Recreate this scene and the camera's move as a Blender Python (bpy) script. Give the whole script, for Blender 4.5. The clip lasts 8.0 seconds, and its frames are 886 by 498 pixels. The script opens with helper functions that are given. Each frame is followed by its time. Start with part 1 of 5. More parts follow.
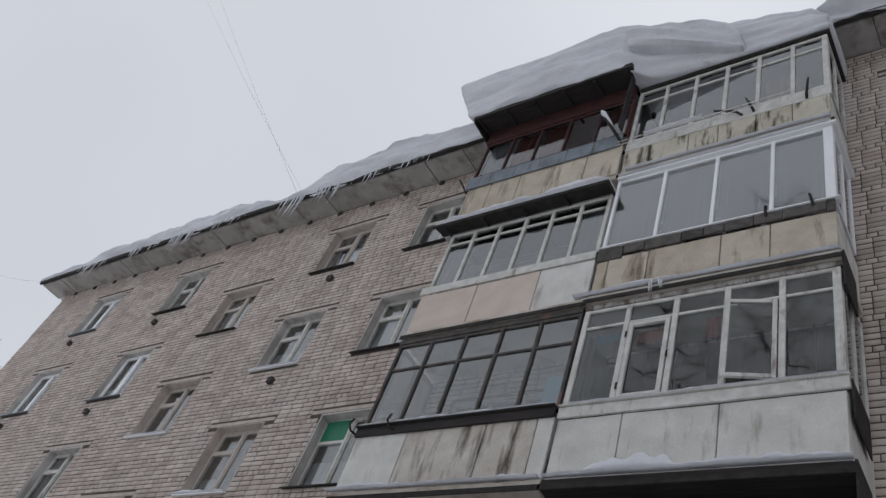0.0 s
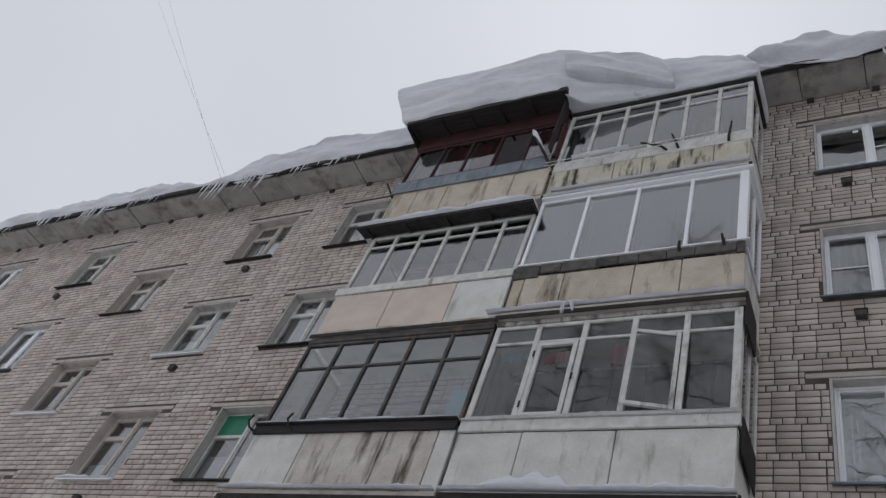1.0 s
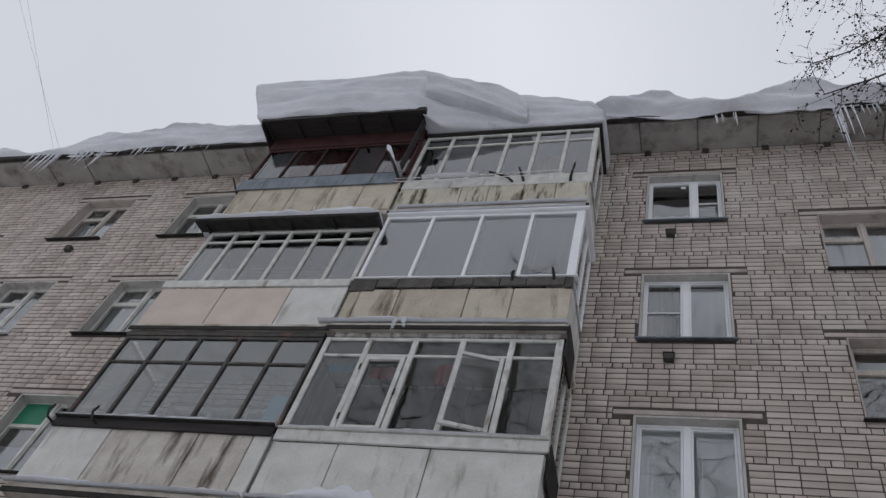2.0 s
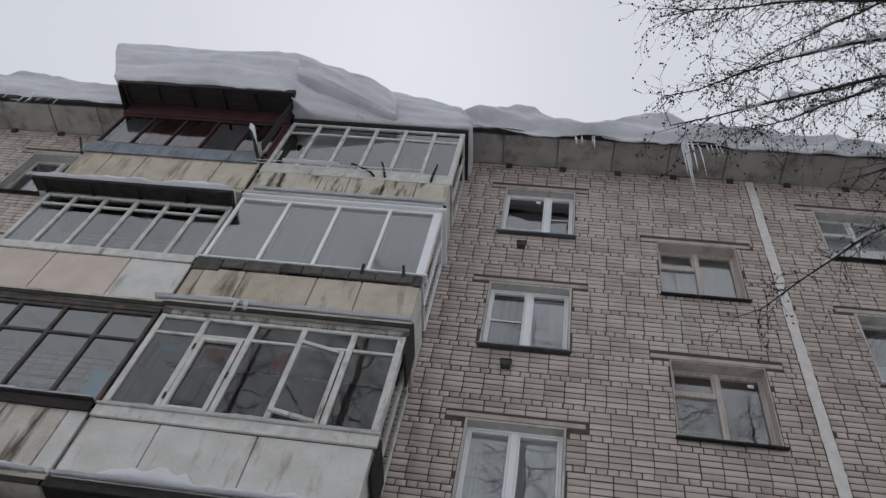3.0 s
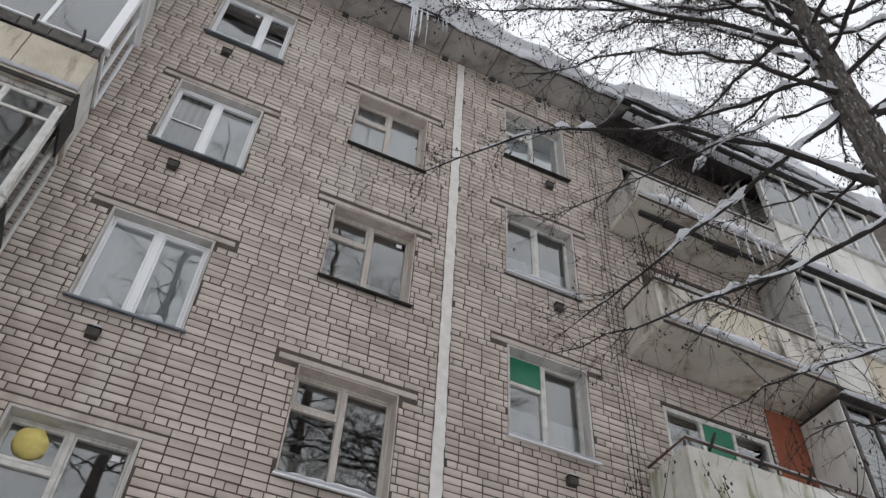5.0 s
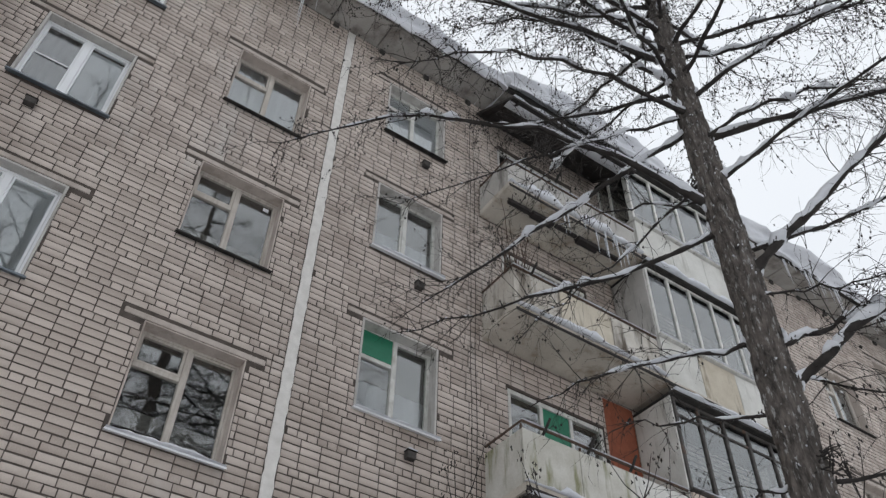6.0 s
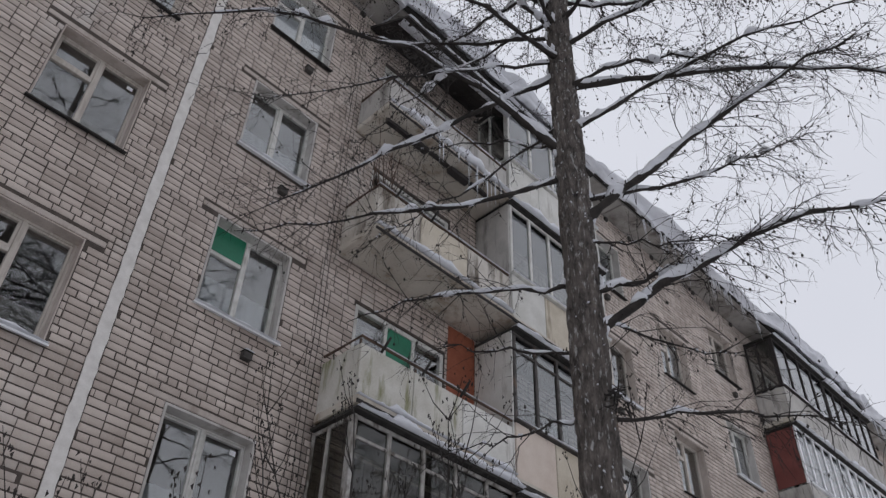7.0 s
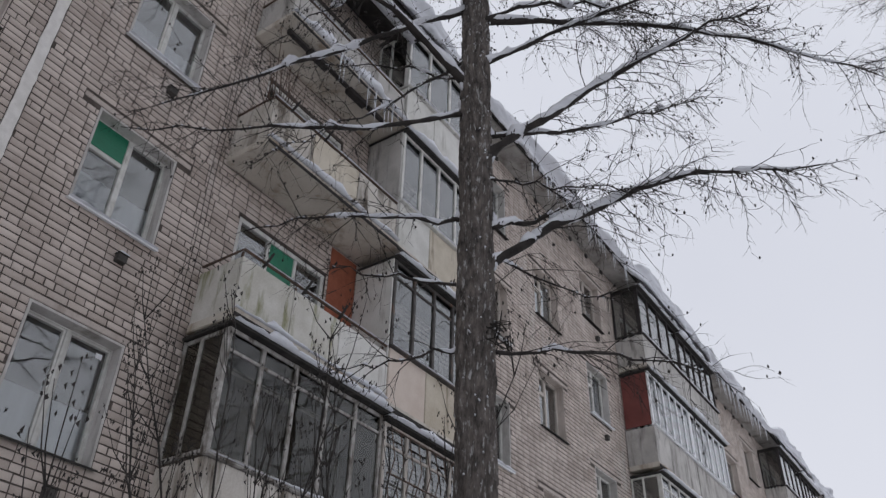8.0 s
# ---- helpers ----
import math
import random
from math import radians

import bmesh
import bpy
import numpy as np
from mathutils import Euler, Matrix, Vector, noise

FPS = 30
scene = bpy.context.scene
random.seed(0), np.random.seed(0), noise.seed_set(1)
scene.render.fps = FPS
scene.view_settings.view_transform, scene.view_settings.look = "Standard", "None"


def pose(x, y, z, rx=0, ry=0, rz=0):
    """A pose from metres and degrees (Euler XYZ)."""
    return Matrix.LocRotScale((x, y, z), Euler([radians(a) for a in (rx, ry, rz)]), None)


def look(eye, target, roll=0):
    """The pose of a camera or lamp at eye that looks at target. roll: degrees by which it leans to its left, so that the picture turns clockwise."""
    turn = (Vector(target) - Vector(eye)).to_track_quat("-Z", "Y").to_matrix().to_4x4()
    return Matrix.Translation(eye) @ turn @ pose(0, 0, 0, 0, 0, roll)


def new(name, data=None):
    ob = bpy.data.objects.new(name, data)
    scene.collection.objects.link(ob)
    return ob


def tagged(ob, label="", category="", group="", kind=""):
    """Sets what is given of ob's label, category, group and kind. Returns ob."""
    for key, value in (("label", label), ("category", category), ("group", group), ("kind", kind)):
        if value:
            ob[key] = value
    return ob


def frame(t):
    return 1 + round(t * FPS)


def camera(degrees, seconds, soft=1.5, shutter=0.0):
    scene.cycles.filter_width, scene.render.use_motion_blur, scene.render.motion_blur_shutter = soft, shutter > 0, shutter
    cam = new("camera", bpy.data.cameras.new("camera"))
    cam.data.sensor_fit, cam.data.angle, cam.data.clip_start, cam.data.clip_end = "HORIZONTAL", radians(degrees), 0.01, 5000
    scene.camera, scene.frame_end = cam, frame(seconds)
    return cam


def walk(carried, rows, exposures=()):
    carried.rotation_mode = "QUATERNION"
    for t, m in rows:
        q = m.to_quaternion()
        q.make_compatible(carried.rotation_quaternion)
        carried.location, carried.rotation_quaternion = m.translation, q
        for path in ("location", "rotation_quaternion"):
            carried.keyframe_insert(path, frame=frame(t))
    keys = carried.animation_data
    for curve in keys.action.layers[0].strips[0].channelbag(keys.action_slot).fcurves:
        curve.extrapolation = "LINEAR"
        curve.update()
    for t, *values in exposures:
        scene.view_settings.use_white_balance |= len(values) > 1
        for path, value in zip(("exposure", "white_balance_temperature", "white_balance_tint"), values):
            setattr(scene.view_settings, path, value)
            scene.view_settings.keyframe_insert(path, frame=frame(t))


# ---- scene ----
cam = camera(56.2, 8.0, 1.4)
PATH = [
    (0, (0.59, -7.455, 1.481), (-0.483, -6.514, 2.884), 24.6),
    (0.5, (0.601, -7.505, 1.482), (-0.439, -6.553, 2.9), 26.0),
    (1, (0.631, -7.435, 1.562), (-0.285, -6.422, 3.023), 25.5),
    (1.5, (0.669, -7.428, 1.584), (-0.078, -6.369, 3.107), 23.5),
    (3, (0.812, -7.306, 1.617), (0.563, -6.182, 3.253), 15.1),
    (3.5, (0.864, -7.303, 1.594), (0.763, -6.149, 3.224), 10.5),
    (4, (0.998, -7.269, 1.557), (1.052, -6.078, 3.163), 7.2),
    (4.5, (1.113, -7.247, 1.527), (1.444, -5.983, 3.041), 5.1),
    (6, (1.389, -7.619, 1.491), (2.158, -6.445, 2.916), 1.6),
    (6.5, (1.583, -7.756, 1.477), (2.547, -6.715, 2.887), 0.5),
    (7, (1.636, -7.829, 1.417), (2.699, -6.738, 2.713), 2.4),
    (7.5, (1.583, -7.776, 1.397), (2.805, -6.798, 2.642), 1.5),
    (8, (1.571, -7.757, 1.395), (2.898, -6.821, 2.562), 1.7),
]
EXPOSURES = [(0, 0.10, 6400, 8), (1.5, 0.10, 6400, 8), (3.0, 0.14, 6450, 8), (3.5, 0.24, 6520, 8), (4.0, 0.42, 6620, 8), (4.5, 0.70, 6680, 7), (4.7, 0.73, 6680, 7), (6.0, 0.64, 6550, 5), (6.5, 0.42, 6500, 6), (7.0, 0.28, 6450, 10), (7.5, 0.3, 6400, 10), (8.0, 0.27, 6400, 10)]
walk(cam, [(t, look(eye, target, roll)) for t, eye, target, roll in PATH], EXPOSURES)

# ---- sky, light, exposure ----
world = bpy.data.worlds.new("overcast_sky")
scene.world = world
world.use_nodes = True
wn, wl = world.node_tree.nodes, world.node_tree.links
wn.clear()
w_out = wn.new("ShaderNodeOutputWorld")
w_bg = wn.new("ShaderNodeBackground")
w_sky = wn.new("ShaderNodeTexSky")
w_sky.sky_type = "NISHITA"
w_sky.sun_disc = False
w_sky.sun_elevation = radians(66)
w_sky.sun_rotation = radians(-29)
w_sky.dust_density = 4.0
w_hsv = wn.new("ShaderNodeHueSaturation")
w_hsv.inputs["Saturation"].default_value = 0.25
w_hsv.inputs["Value"].default_value = 0.10
w_noise = wn.new("ShaderNodeTexNoise")
w_noise.inputs["Scale"].default_value = 1.6
w_noise.inputs["Detail"].default_value = 4
w_ramp = wn.new("ShaderNodeValToRGB")
w_ramp.color_ramp.elements[0].position = 0.3
w_ramp.color_ramp.elements[0].color = (0.565, 0.577, 0.636, 1)
w_ramp.color_ramp.elements[1].position = 0.7
w_ramp.color_ramp.elements[1].color = (0.625, 0.636, 0.690, 1)
w_mix = wn.new("ShaderNodeMix")
w_mix.data_type = "RGBA"
w_mix.inputs[0].default_value = 0.97
w_geo = wn.new("ShaderNodeTexCoord")
wl.new(w_geo.outputs["Generated"], w_noise.inputs["Vector"])
wl.new(w_noise.outputs["Fac"], w_ramp.inputs["Fac"])
wl.new(w_sky.outputs["Color"], w_hsv.inputs["Color"])
wl.new(w_hsv.outputs["Color"], w_mix.inputs[6])
wl.new(w_ramp.outputs["Color"], w_mix.inputs[7])
wl.new(w_mix.outputs[2], w_bg.inputs["Color"])
wl.new(w_bg.outputs["Background"], w_out.inputs["Surface"])
w_bg.inputs["Strength"].default_value = 1.0

sun_data = bpy.data.lights.new("sun", "SUN")
sun_data.energy = 0.7
sun_data.angle = radians(25)
sun_data.color = (1.0, 0.97, 0.93)
sun = new("sun", sun_data)
sun.matrix_world = look((-12, 22, 60), (0, 0, 5))


# ---- materials ----
def mat(name, a, b, rough=0.8, scale=6.0, fine=60.0, bump=0.15, metal=0.0, stain=None, stain_scale=1.2, stain_lo=0.5, stain_hi=0.7, island=0.0, obj=0.0, stretch=(1, 1, 1), spec=0.4, stain_dir=(1.6, 1.6, 0.45)):
    """Procedural surface: two tones mixed by coarse and fine noise, optional stains of their own shape, random tint per piece, relief."""
    m = bpy.data.materials.new(name)
    m.use_nodes = True
    n, l = m.node_tree.nodes, m.node_tree.links
    p = n["Principled BSDF"]
    p.inputs["Roughness"].default_value = rough
    p.inputs["Metallic"].default_value = metal
    p.inputs["Specular IOR Level"].default_value = spec
    tc = n.new("ShaderNodeTexCoord")
    mp = n.new("ShaderNodeMapping")
    mp.inputs["Scale"].default_value = stretch
    l.new(tc.outputs["Object"], mp.inputs["Vector"])
    n1 = n.new("ShaderNodeTexNoise")
    n1.inputs["Scale"].default_value = scale
    n1.inputs["Detail"].default_value = 5
    n2 = n.new("ShaderNodeTexNoise")
    n2.inputs["Scale"].default_value = fine
    n2.inputs["Detail"].default_value = 3
    for q in (n1, n2):
        l.new(mp.outputs["Vector"], q.inputs["Vector"])
    add = n.new("ShaderNodeMath")
    add.operation = "MULTIPLY_ADD"
    l.new(n2.outputs["Fac"], add.inputs[0])
    add.inputs[1].default_value = 0.45
    l.new(n1.outputs["Fac"], add.inputs[2])
    last = add.outputs[0]
    for amount, node, sock in ((island, "ShaderNodeNewGeometry", "Random Per Island"), (obj, "ShaderNodeObjectInfo", "Random")):
        if amount:
            g = n.new(node)
            ma = n.new("ShaderNodeMath")
            ma.operation = "MULTIPLY_ADD"
            l.new(g.outputs[sock], ma.inputs[0])
            ma.inputs[1].default_value = amount
            l.new(last, ma.inputs[2])
            mb = n.new("ShaderNodeMath")
            mb.operation = "SUBTRACT"
            l.new(ma.outputs[0], mb.inputs[0])
            mb.inputs[1].default_value = amount / 2
            last = mb.outputs[0]
    rp = n.new("ShaderNodeValToRGB")
    rp.color_ramp.elements[0].position = 0.45
    rp.color_ramp.elements[0].color = (*a, 1)
    rp.color_ramp.elements[1].position = 1.0
    rp.color_ramp.elements[1].color = (*b, 1)
    l.new(last, rp.inputs["Fac"])
    col = rp.outputs["Color"]
    if stain:
        n3 = n.new("ShaderNodeTexNoise")
        n3.inputs["Scale"].default_value = stain_scale
        n3.inputs["Detail"].default_value = 6
        n3.inputs["Roughness"].default_value = 0.65
        mp2 = n.new("ShaderNodeMapping")
        mp2.inputs["Scale"].default_value = (*stain_dir[:2], stain_dir[2])
        mp2.inputs["Location"].default_value = (3.1, 1.7, 5.3)
        l.new(tc.outputs["Object"], mp2.inputs["Vector"])
        l.new(mp2.outputs["Vector"], n3.inputs["Vector"])
        r3 = n.new("ShaderNodeValToRGB")
        r3.color_ramp.elements[0].position = stain_lo
        r3.color_ramp.elements[0].color = (0, 0, 0, 1)
        r3.color_ramp.elements[1].position = stain_hi
        r3.color_ramp.elements[1].color = (1, 1, 1, 1)
        l.new(n3.outputs["Fac"], r3.inputs["Fac"])
        mx = n.new("ShaderNodeMix")
        mx.data_type = "RGBA"
        l.new(r3.outputs["Color"], mx.inputs[0])
        l.new(col, mx.inputs[6])
        mx.inputs[7].default_value = (*stain, 1)
        col = mx.outputs[2]
    l.new(col, p.inputs["Base Color"])
    if bump:
        bp = n.new("ShaderNodeBump")
        bp.inputs["Strength"].default_value = bump
        bp.inputs["Distance"].default_value = 0.01
        l.new(add.outputs[0], bp.inputs["Height"])
        l.new(bp.outputs["Normal"], p.inputs["Normal"])
    return m


def glass_mat(name, tint=(0.93, 0.95, 0.95), gain=1.1, base=0.11):
    m = bpy.data.materials.new(name)
    m.use_nodes = True
    n, l = m.node_tree.nodes, m.node_tree.links
    n.remove(n["Principled BSDF"])
    tr = n.new("ShaderNodeBsdfTransparent")
    tr.inputs["Color"].default_value = (*tint, 1)
    gl = n.new("ShaderNodeBsdfGlossy")
    gl.inputs["Roughness"].default_value = 0.015
    lw = n.new("ShaderNodeLayerWeight")
    lw.inputs["Blend"].default_value = 0.5
    po = n.new("ShaderNodeMath")
    po.operation = "POWER"
    l.new(lw.outputs["Facing"], po.inputs[0])
    po.inputs[1].default_value = 4.0
    ma = n.new("ShaderNodeMath")
    ma.operation = "MULTIPLY_ADD"
    l.new(po.outputs[0], ma.inputs[0])
    ma.inputs[1].default_value = 0.9 * gain
    ma.inputs[2].default_value = base
    wv = n.new("ShaderNodeTexNoise")
    wv.inputs["Scale"].default_value = 1.3
    tcn = n.new("ShaderNodeTexCoord")
    l.new(tcn.outputs["Object"], wv.inputs["Vector"])
    bp = n.new("ShaderNodeBump")
    bp.inputs["Strength"].default_value = 0.06
    bp.inputs["Distance"].default_value = 0.05
    l.new(wv.outputs["Fac"], bp.inputs["Height"])
    l.new(bp.outputs["Normal"], gl.inputs["Normal"])
    mx = n.new("ShaderNodeMixShader")
    l.new(ma.outputs[0], mx.inputs[0])
    l.new(tr.outputs[0], mx.inputs[1])
    l.new(gl.outputs[0], mx.inputs[2])
    l.new(mx.outputs[0], n["Material Output"].inputs["Surface"])
    return m


def cloth_mat(name, color, see=0.25):
    m = bpy.data.materials.new(name)
    m.use_nodes = True
    n, l = m.node_tree.nodes, m.node_tree.links
    n.remove(n["Principled BSDF"])
    df = n.new("ShaderNodeBsdfDiffuse")
    tl = n.new("ShaderNodeBsdfTranslucent")
    tr = n.new("ShaderNodeBsdfTransparent")
    nz = n.new("ShaderNodeTexNoise")
    nz.inputs["Scale"].default_value = 9.0
    rp = n.new("ShaderNodeValToRGB")
    rp.color_ramp.elements[0].color = (*[c * 0.82 for c in color], 1)
    rp.color_ramp.elements[1].color = (*color, 1)
    l.new(nz.outputs["Fac"], rp.inputs["Fac"])
    for q in (df, tl):
        l.new(rp.outputs["Color"], q.inputs["Color"])
    m1, m2 = n.new("ShaderNodeMixShader"), n.new("ShaderNodeMixShader")
    m1.inputs[0].default_value = 0.3
    m2.inputs[0].default_value = see
    l.new(df.outputs[0], m1.inputs[1])
    l.new(tl.outputs[0], m1.inputs[2])
    l.new(m1.outputs[0], m2.inputs[1])
    l.new(tr.outputs[0], m2.inputs[2])
    l.new(m2.outputs[0], n["Material Output"].inputs["Surface"])
    return m


M_BRICK = mat("silicate_brick", (0.385, 0.325, 0.283), (0.620, 0.545, 0.488), 0.9, 1.6, 70, 0.25, island=0.36, stain=(0.58, 0.545, 0.505), stain_scale=0.9, stain_lo=0.56, stain_hi=0.80)
M_BRICK_PIECE = mat("silicate_brick_piece", (0.385, 0.325, 0.283), (0.620, 0.545, 0.488), 0.9, 1.6, 70, 0.25, obj=0.36, stain=(0.58, 0.545, 0.505), stain_scale=0.9, stain_lo=0.56, stain_hi=0.80)
M_MORTAR = mat("dark_mortar", (0.050, 0.040, 0.034), (0.115, 0.095, 0.083), 0.95, 8, 90, 0.3)
M_PLASTER = mat("grey_plaster", (0.42, 0.40, 0.38), (0.58, 0.56, 0.53), 0.9, 5, 50, 0.2, stain=(0.30, 0.28, 0.25), stain_scale=2.5)
M_LINTEL = mat("lintel_concrete", (0.42, 0.365, 0.325), (0.56, 0.495, 0.445), 0.9, 6, 60, 0.3, stain=(0.33, 0.28, 0.24), stain_scale=2.0)
M_CORNICE = mat("cornice_concrete", (0.30, 0.285, 0.265), (0.46, 0.44, 0.41), 0.92, 2.5, 50, 0.3, stain=(0.17, 0.15, 0.135), stain_scale=1.6, obj=0.2)
M_SEAM = mat("white_sealed_joint", (0.60, 0.575, 0.54), (0.78, 0.755, 0.72), 0.85, 9, 60, 0.4)
M_SNOW = mat("snow", (0.55, 0.56, 0.595), (0.75, 0.76, 0.79), 0.75, 2.6, 22, 0.7, stretch=(0.6, 0.6, 2.4), spec=0.25)
M_ICE = mat("icicle_ice", (0.55, 0.57, 0.60), (0.78, 0.80, 0.83), 0.2, 8, 40, 0.1)
M_DARKMETAL = mat("dark_sheet_metal", (0.020, 0.019, 0.018), (0.058, 0.054, 0.05), 0.8, 7, 60, 0.3, spec=0.15)
M_BLUEMETAL = mat("zinc_sheet", (0.13, 0.155, 0.18), (0.24, 0.27, 0.30), 0.5, 3, 40, 0.15, metal=0.4, stain=(0.10, 0.11, 0.12), stain_scale=3)
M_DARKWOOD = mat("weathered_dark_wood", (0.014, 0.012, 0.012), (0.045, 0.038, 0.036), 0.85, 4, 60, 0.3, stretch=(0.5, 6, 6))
M_REDWOOD = mat("dark_red_paint", (0.030, 0.010, 0.010), (0.065, 0.022, 0.021), 0.7, 4, 60, 0.2)
M_WHITEPAINT = mat("old_white_paint", (0.46, 0.45, 0.415), (0.72, 0.715, 0.68), 0.6, 7, 70, 0.2, stain=(0.26, 0.23, 0.20), stain_scale=4.0, stain_lo=0.58, stain_hi=0.72)
M_PVC = mat("white_pvc", (0.82, 0.83, 0.85), (0.88, 0.89, 0.90), 0.35, 3, 20, 0.02)
M_OLDWOOD = mat("bare_window_wood", (0.40, 0.355, 0.31), (0.58, 0.54, 0.49), 0.75, 6, 60, 0.2, stretch=(4, 4, 0.6))
M_PEELING = mat("peeling_grey_paint", (0.20, 0.185, 0.165), (0.50, 0.485, 0.46), 0.85, 9, 70, 0.4, stain=(0.10, 0.085, 0.07), stain_scale=5.0, stain_lo=0.5, stain_hi=0.62)
M_BROWNFRAME = mat("dark_worn_steel", (0.030, 0.027, 0.025), (0.10, 0.090, 0.082), 0.65, 6, 50, 0.25, stain=(0.19, 0.10, 0.06), stain_scale=3, stain_lo=0.58, stain_hi=0.72)
M_WHITEPANEL = mat("whitewashed_panel", (0.52, 0.51, 0.47), (0.70, 0.69, 0.655), 0.85, 3, 40, 0.2, stain=(0.24, 0.215, 0.18), stain_scale=1.5, stain_lo=0.56, stain_hi=0.76, obj=0.15, stain_dir=(3.2, 3.2, 0.55))
M_DIRTYPANEL = mat("dirty_concrete_panel", (0.43, 0.39, 0.335), (0.64, 0.61, 0.56), 0.88, 3, 40, 0.25, stain=(0.10, 0.08, 0.06), stain_scale=1.3, stain_lo=0.47, stain_hi=0.64, obj=0.2, stain_dir=(3.2, 3.2, 0.55))
M_BEIGEPANEL = mat("yellowed_panel", (0.42, 0.365, 0.28), (0.60, 0.545, 0.45), 0.88, 3, 40, 0.2, stain=(0.14, 0.105, 0.07), stain_scale=1.2, stain_lo=0.55, stain_hi=0.72, obj=0.25, stain_dir=(3.2, 3.2, 0.55))
M_PINKPANEL = mat("pinkish_panel", (0.55, 0.46, 0.39), (0.66, 0.58, 0.51), 0.85, 3, 40, 0.12, obj=0.2)
M_MOSSPANEL = mat("mossy_panel", (0.44, 0.40, 0.315), (0.62, 0.58, 0.49), 0.9, 3, 40, 0.3, stain=(0.075, 0.072, 0.035), stain_scale=2.0, stain_lo=0.50, stain_hi=0.62, obj=0.2, stain_dir=(3.2, 3.2, 0.55))
M_GREENPANEL = mat("algae_streaked_panel", (0.46, 0.44, 0.38), (0.66, 0.645, 0.60), 0.88, 3, 40, 0.2, stain=(0.16, 0.16, 0.05), stain_scale=1.2, stain_lo=0.52, stain_hi=0.68, obj=0.2, stain_dir=(3.2, 3.2, 0.55))
M_SLAB = mat("slab_concrete", (0.45, 0.41, 0.35), (0.62, 0.58, 0.51), 0.9, 2, 40, 0.25, stain=(0.24, 0.17, 0.11), stain_scale=1.3, obj=0.15)
M_TAR = mat("crumbled_tar_boards", (0.035, 0.032, 0.03), (0.13, 0.12, 0.11), 0.9, 8, 60, 0.4, obj=0.4)
M_GREYPANEL = mat("grey_stained_panel", (0.36, 0.345, 0.32), (0.54, 0.52, 0.49), 0.9, 3, 40, 0.25, stain=(0.12, 0.11, 0.10), stain_scale=1.4, obj=0.2, stain_dir=(3.2, 3.2, 0.55))
M_REDPANEL = mat("oxblood_sheet", (0.13, 0.035, 0.03), (0.20, 0.06, 0.05), 0.6, 3, 40, 0.1)
M_REDBRICK = mat("painted_red_wall", (0.22, 0.065, 0.035), (0.33, 0.11, 0.06), 0.85, 6, 60, 0.3)
M_YELLOWWOOD = mat("varnished_yellow_boards", (0.42, 0.25, 0.08), (0.58, 0.37, 0.13), 0.55, 3, 40, 0.15, stretch=(5, 5, 0.5), obj=0.3)
M_GREEN = mat("green_film", (0.012, 0.14, 0.075), (0.02, 0.20, 0.11), 0.4, 3, 30, 0.03)
M_BARK = mat("larch_bark", (0.016, 0.014, 0.013), (0.185, 0.160, 0.143), 0.95, 20, 85, 1.0, stretch=(1, 1, 0.4), stain=(0.33, 0.325, 0.315), stain_scale=24, stain_lo=0.57, stain_hi=0.64)
M_TWIG = mat("dark_twig", (0.015, 0.013, 0.012), (0.048, 0.041, 0.037), 0.9, 10, 60, 0.2)
M_INTERIOR = mat("room_wall", (0.15, 0.14, 0.13), (0.24, 0.225, 0.21), 0.9, 2, 30, 0.05)
M_GROUNDSNOW = mat("trodden_snow", (0.60, 0.60, 0.62), (0.78, 0.78, 0.80), 0.8, 0.6, 8, 0.3, stain=(0.48, 0.47, 0.46), stain_scale=0.3)
M_RUST = mat("rusty_iron", (0.05, 0.035, 0.03), (0.13, 0.085, 0.06), 0.8, 12, 60, 0.3)
M_VENT = mat("sooty_vent", (0.035, 0.032, 0.03), (0.09, 0.082, 0.075), 0.9, 9, 60, 0.3)
M_BLIND = cloth_mat("grey_blind", (0.39, 0.38, 0.39), 0.0)
M_TULLE = cloth_mat("white_tulle", (0.80, 0.82, 0.85), 0.25)
M_CURTAIN = cloth_mat("white_curtain", (0.86, 0.88, 0.91), 0.0)
M_PINKCURTAIN = cloth_mat("dull_red_curtain", (0.56, 0.27, 0.27), 0.0)
M_DARKCLOTH = cloth_mat("dark_grey_cloth", (0.13, 0.13, 0.14), 0.0)
M_BLUECLOTH = cloth_mat("light_blue_cloth", (0.24, 0.60, 0.78), 0.0)
M_REDCLOTH = cloth_mat("red_cloth", (0.72, 0.11, 0.08), 0.0)
M_WHITEBLIND = mat("white_roller_blind", (0.86, 0.875, 0.90), (0.91, 0.92, 0.94), 0.7, 2, 30, 0.03)
M_GLASS = glass_mat("window_glass", gain=1.15, base=0.17)
# grey tints of these three put the balcony interiors' shade into the glass
M_DIMGLASS = glass_mat("dim_balcony_glass", (0.72, 0.735, 0.735), 1.0, 0.085)
M_DIRTYGLASS = glass_mat("dirty_dim_glass", (0.58, 0.58, 0.54), 0.9, 0.075)
M_OLDTINTGLASS = glass_mat("old_shade_tinted_glass", (0.74, 0.765, 0.765), 1.15, 0.16)


# ---- mesh helpers ----
def box(bm, x0, x1, y0, y1, z0, z1):
    v = [bm.verts.new(c) for c in ((x0, y0, z0), (x1, y0, z0), (x1, y1, z0), (x0, y1, z0), (x0, y0, z1), (x1, y0, z1), (x1, y1, z1), (x0, y1, z1))]
    for f in ((0, 3, 2, 1), (4, 5, 6, 7), (0, 1, 5, 4), (1, 2, 6, 5), (2, 3, 7, 6), (3, 0, 4, 7)):
        bm.faces.new([v[i] for i in f])
    return v


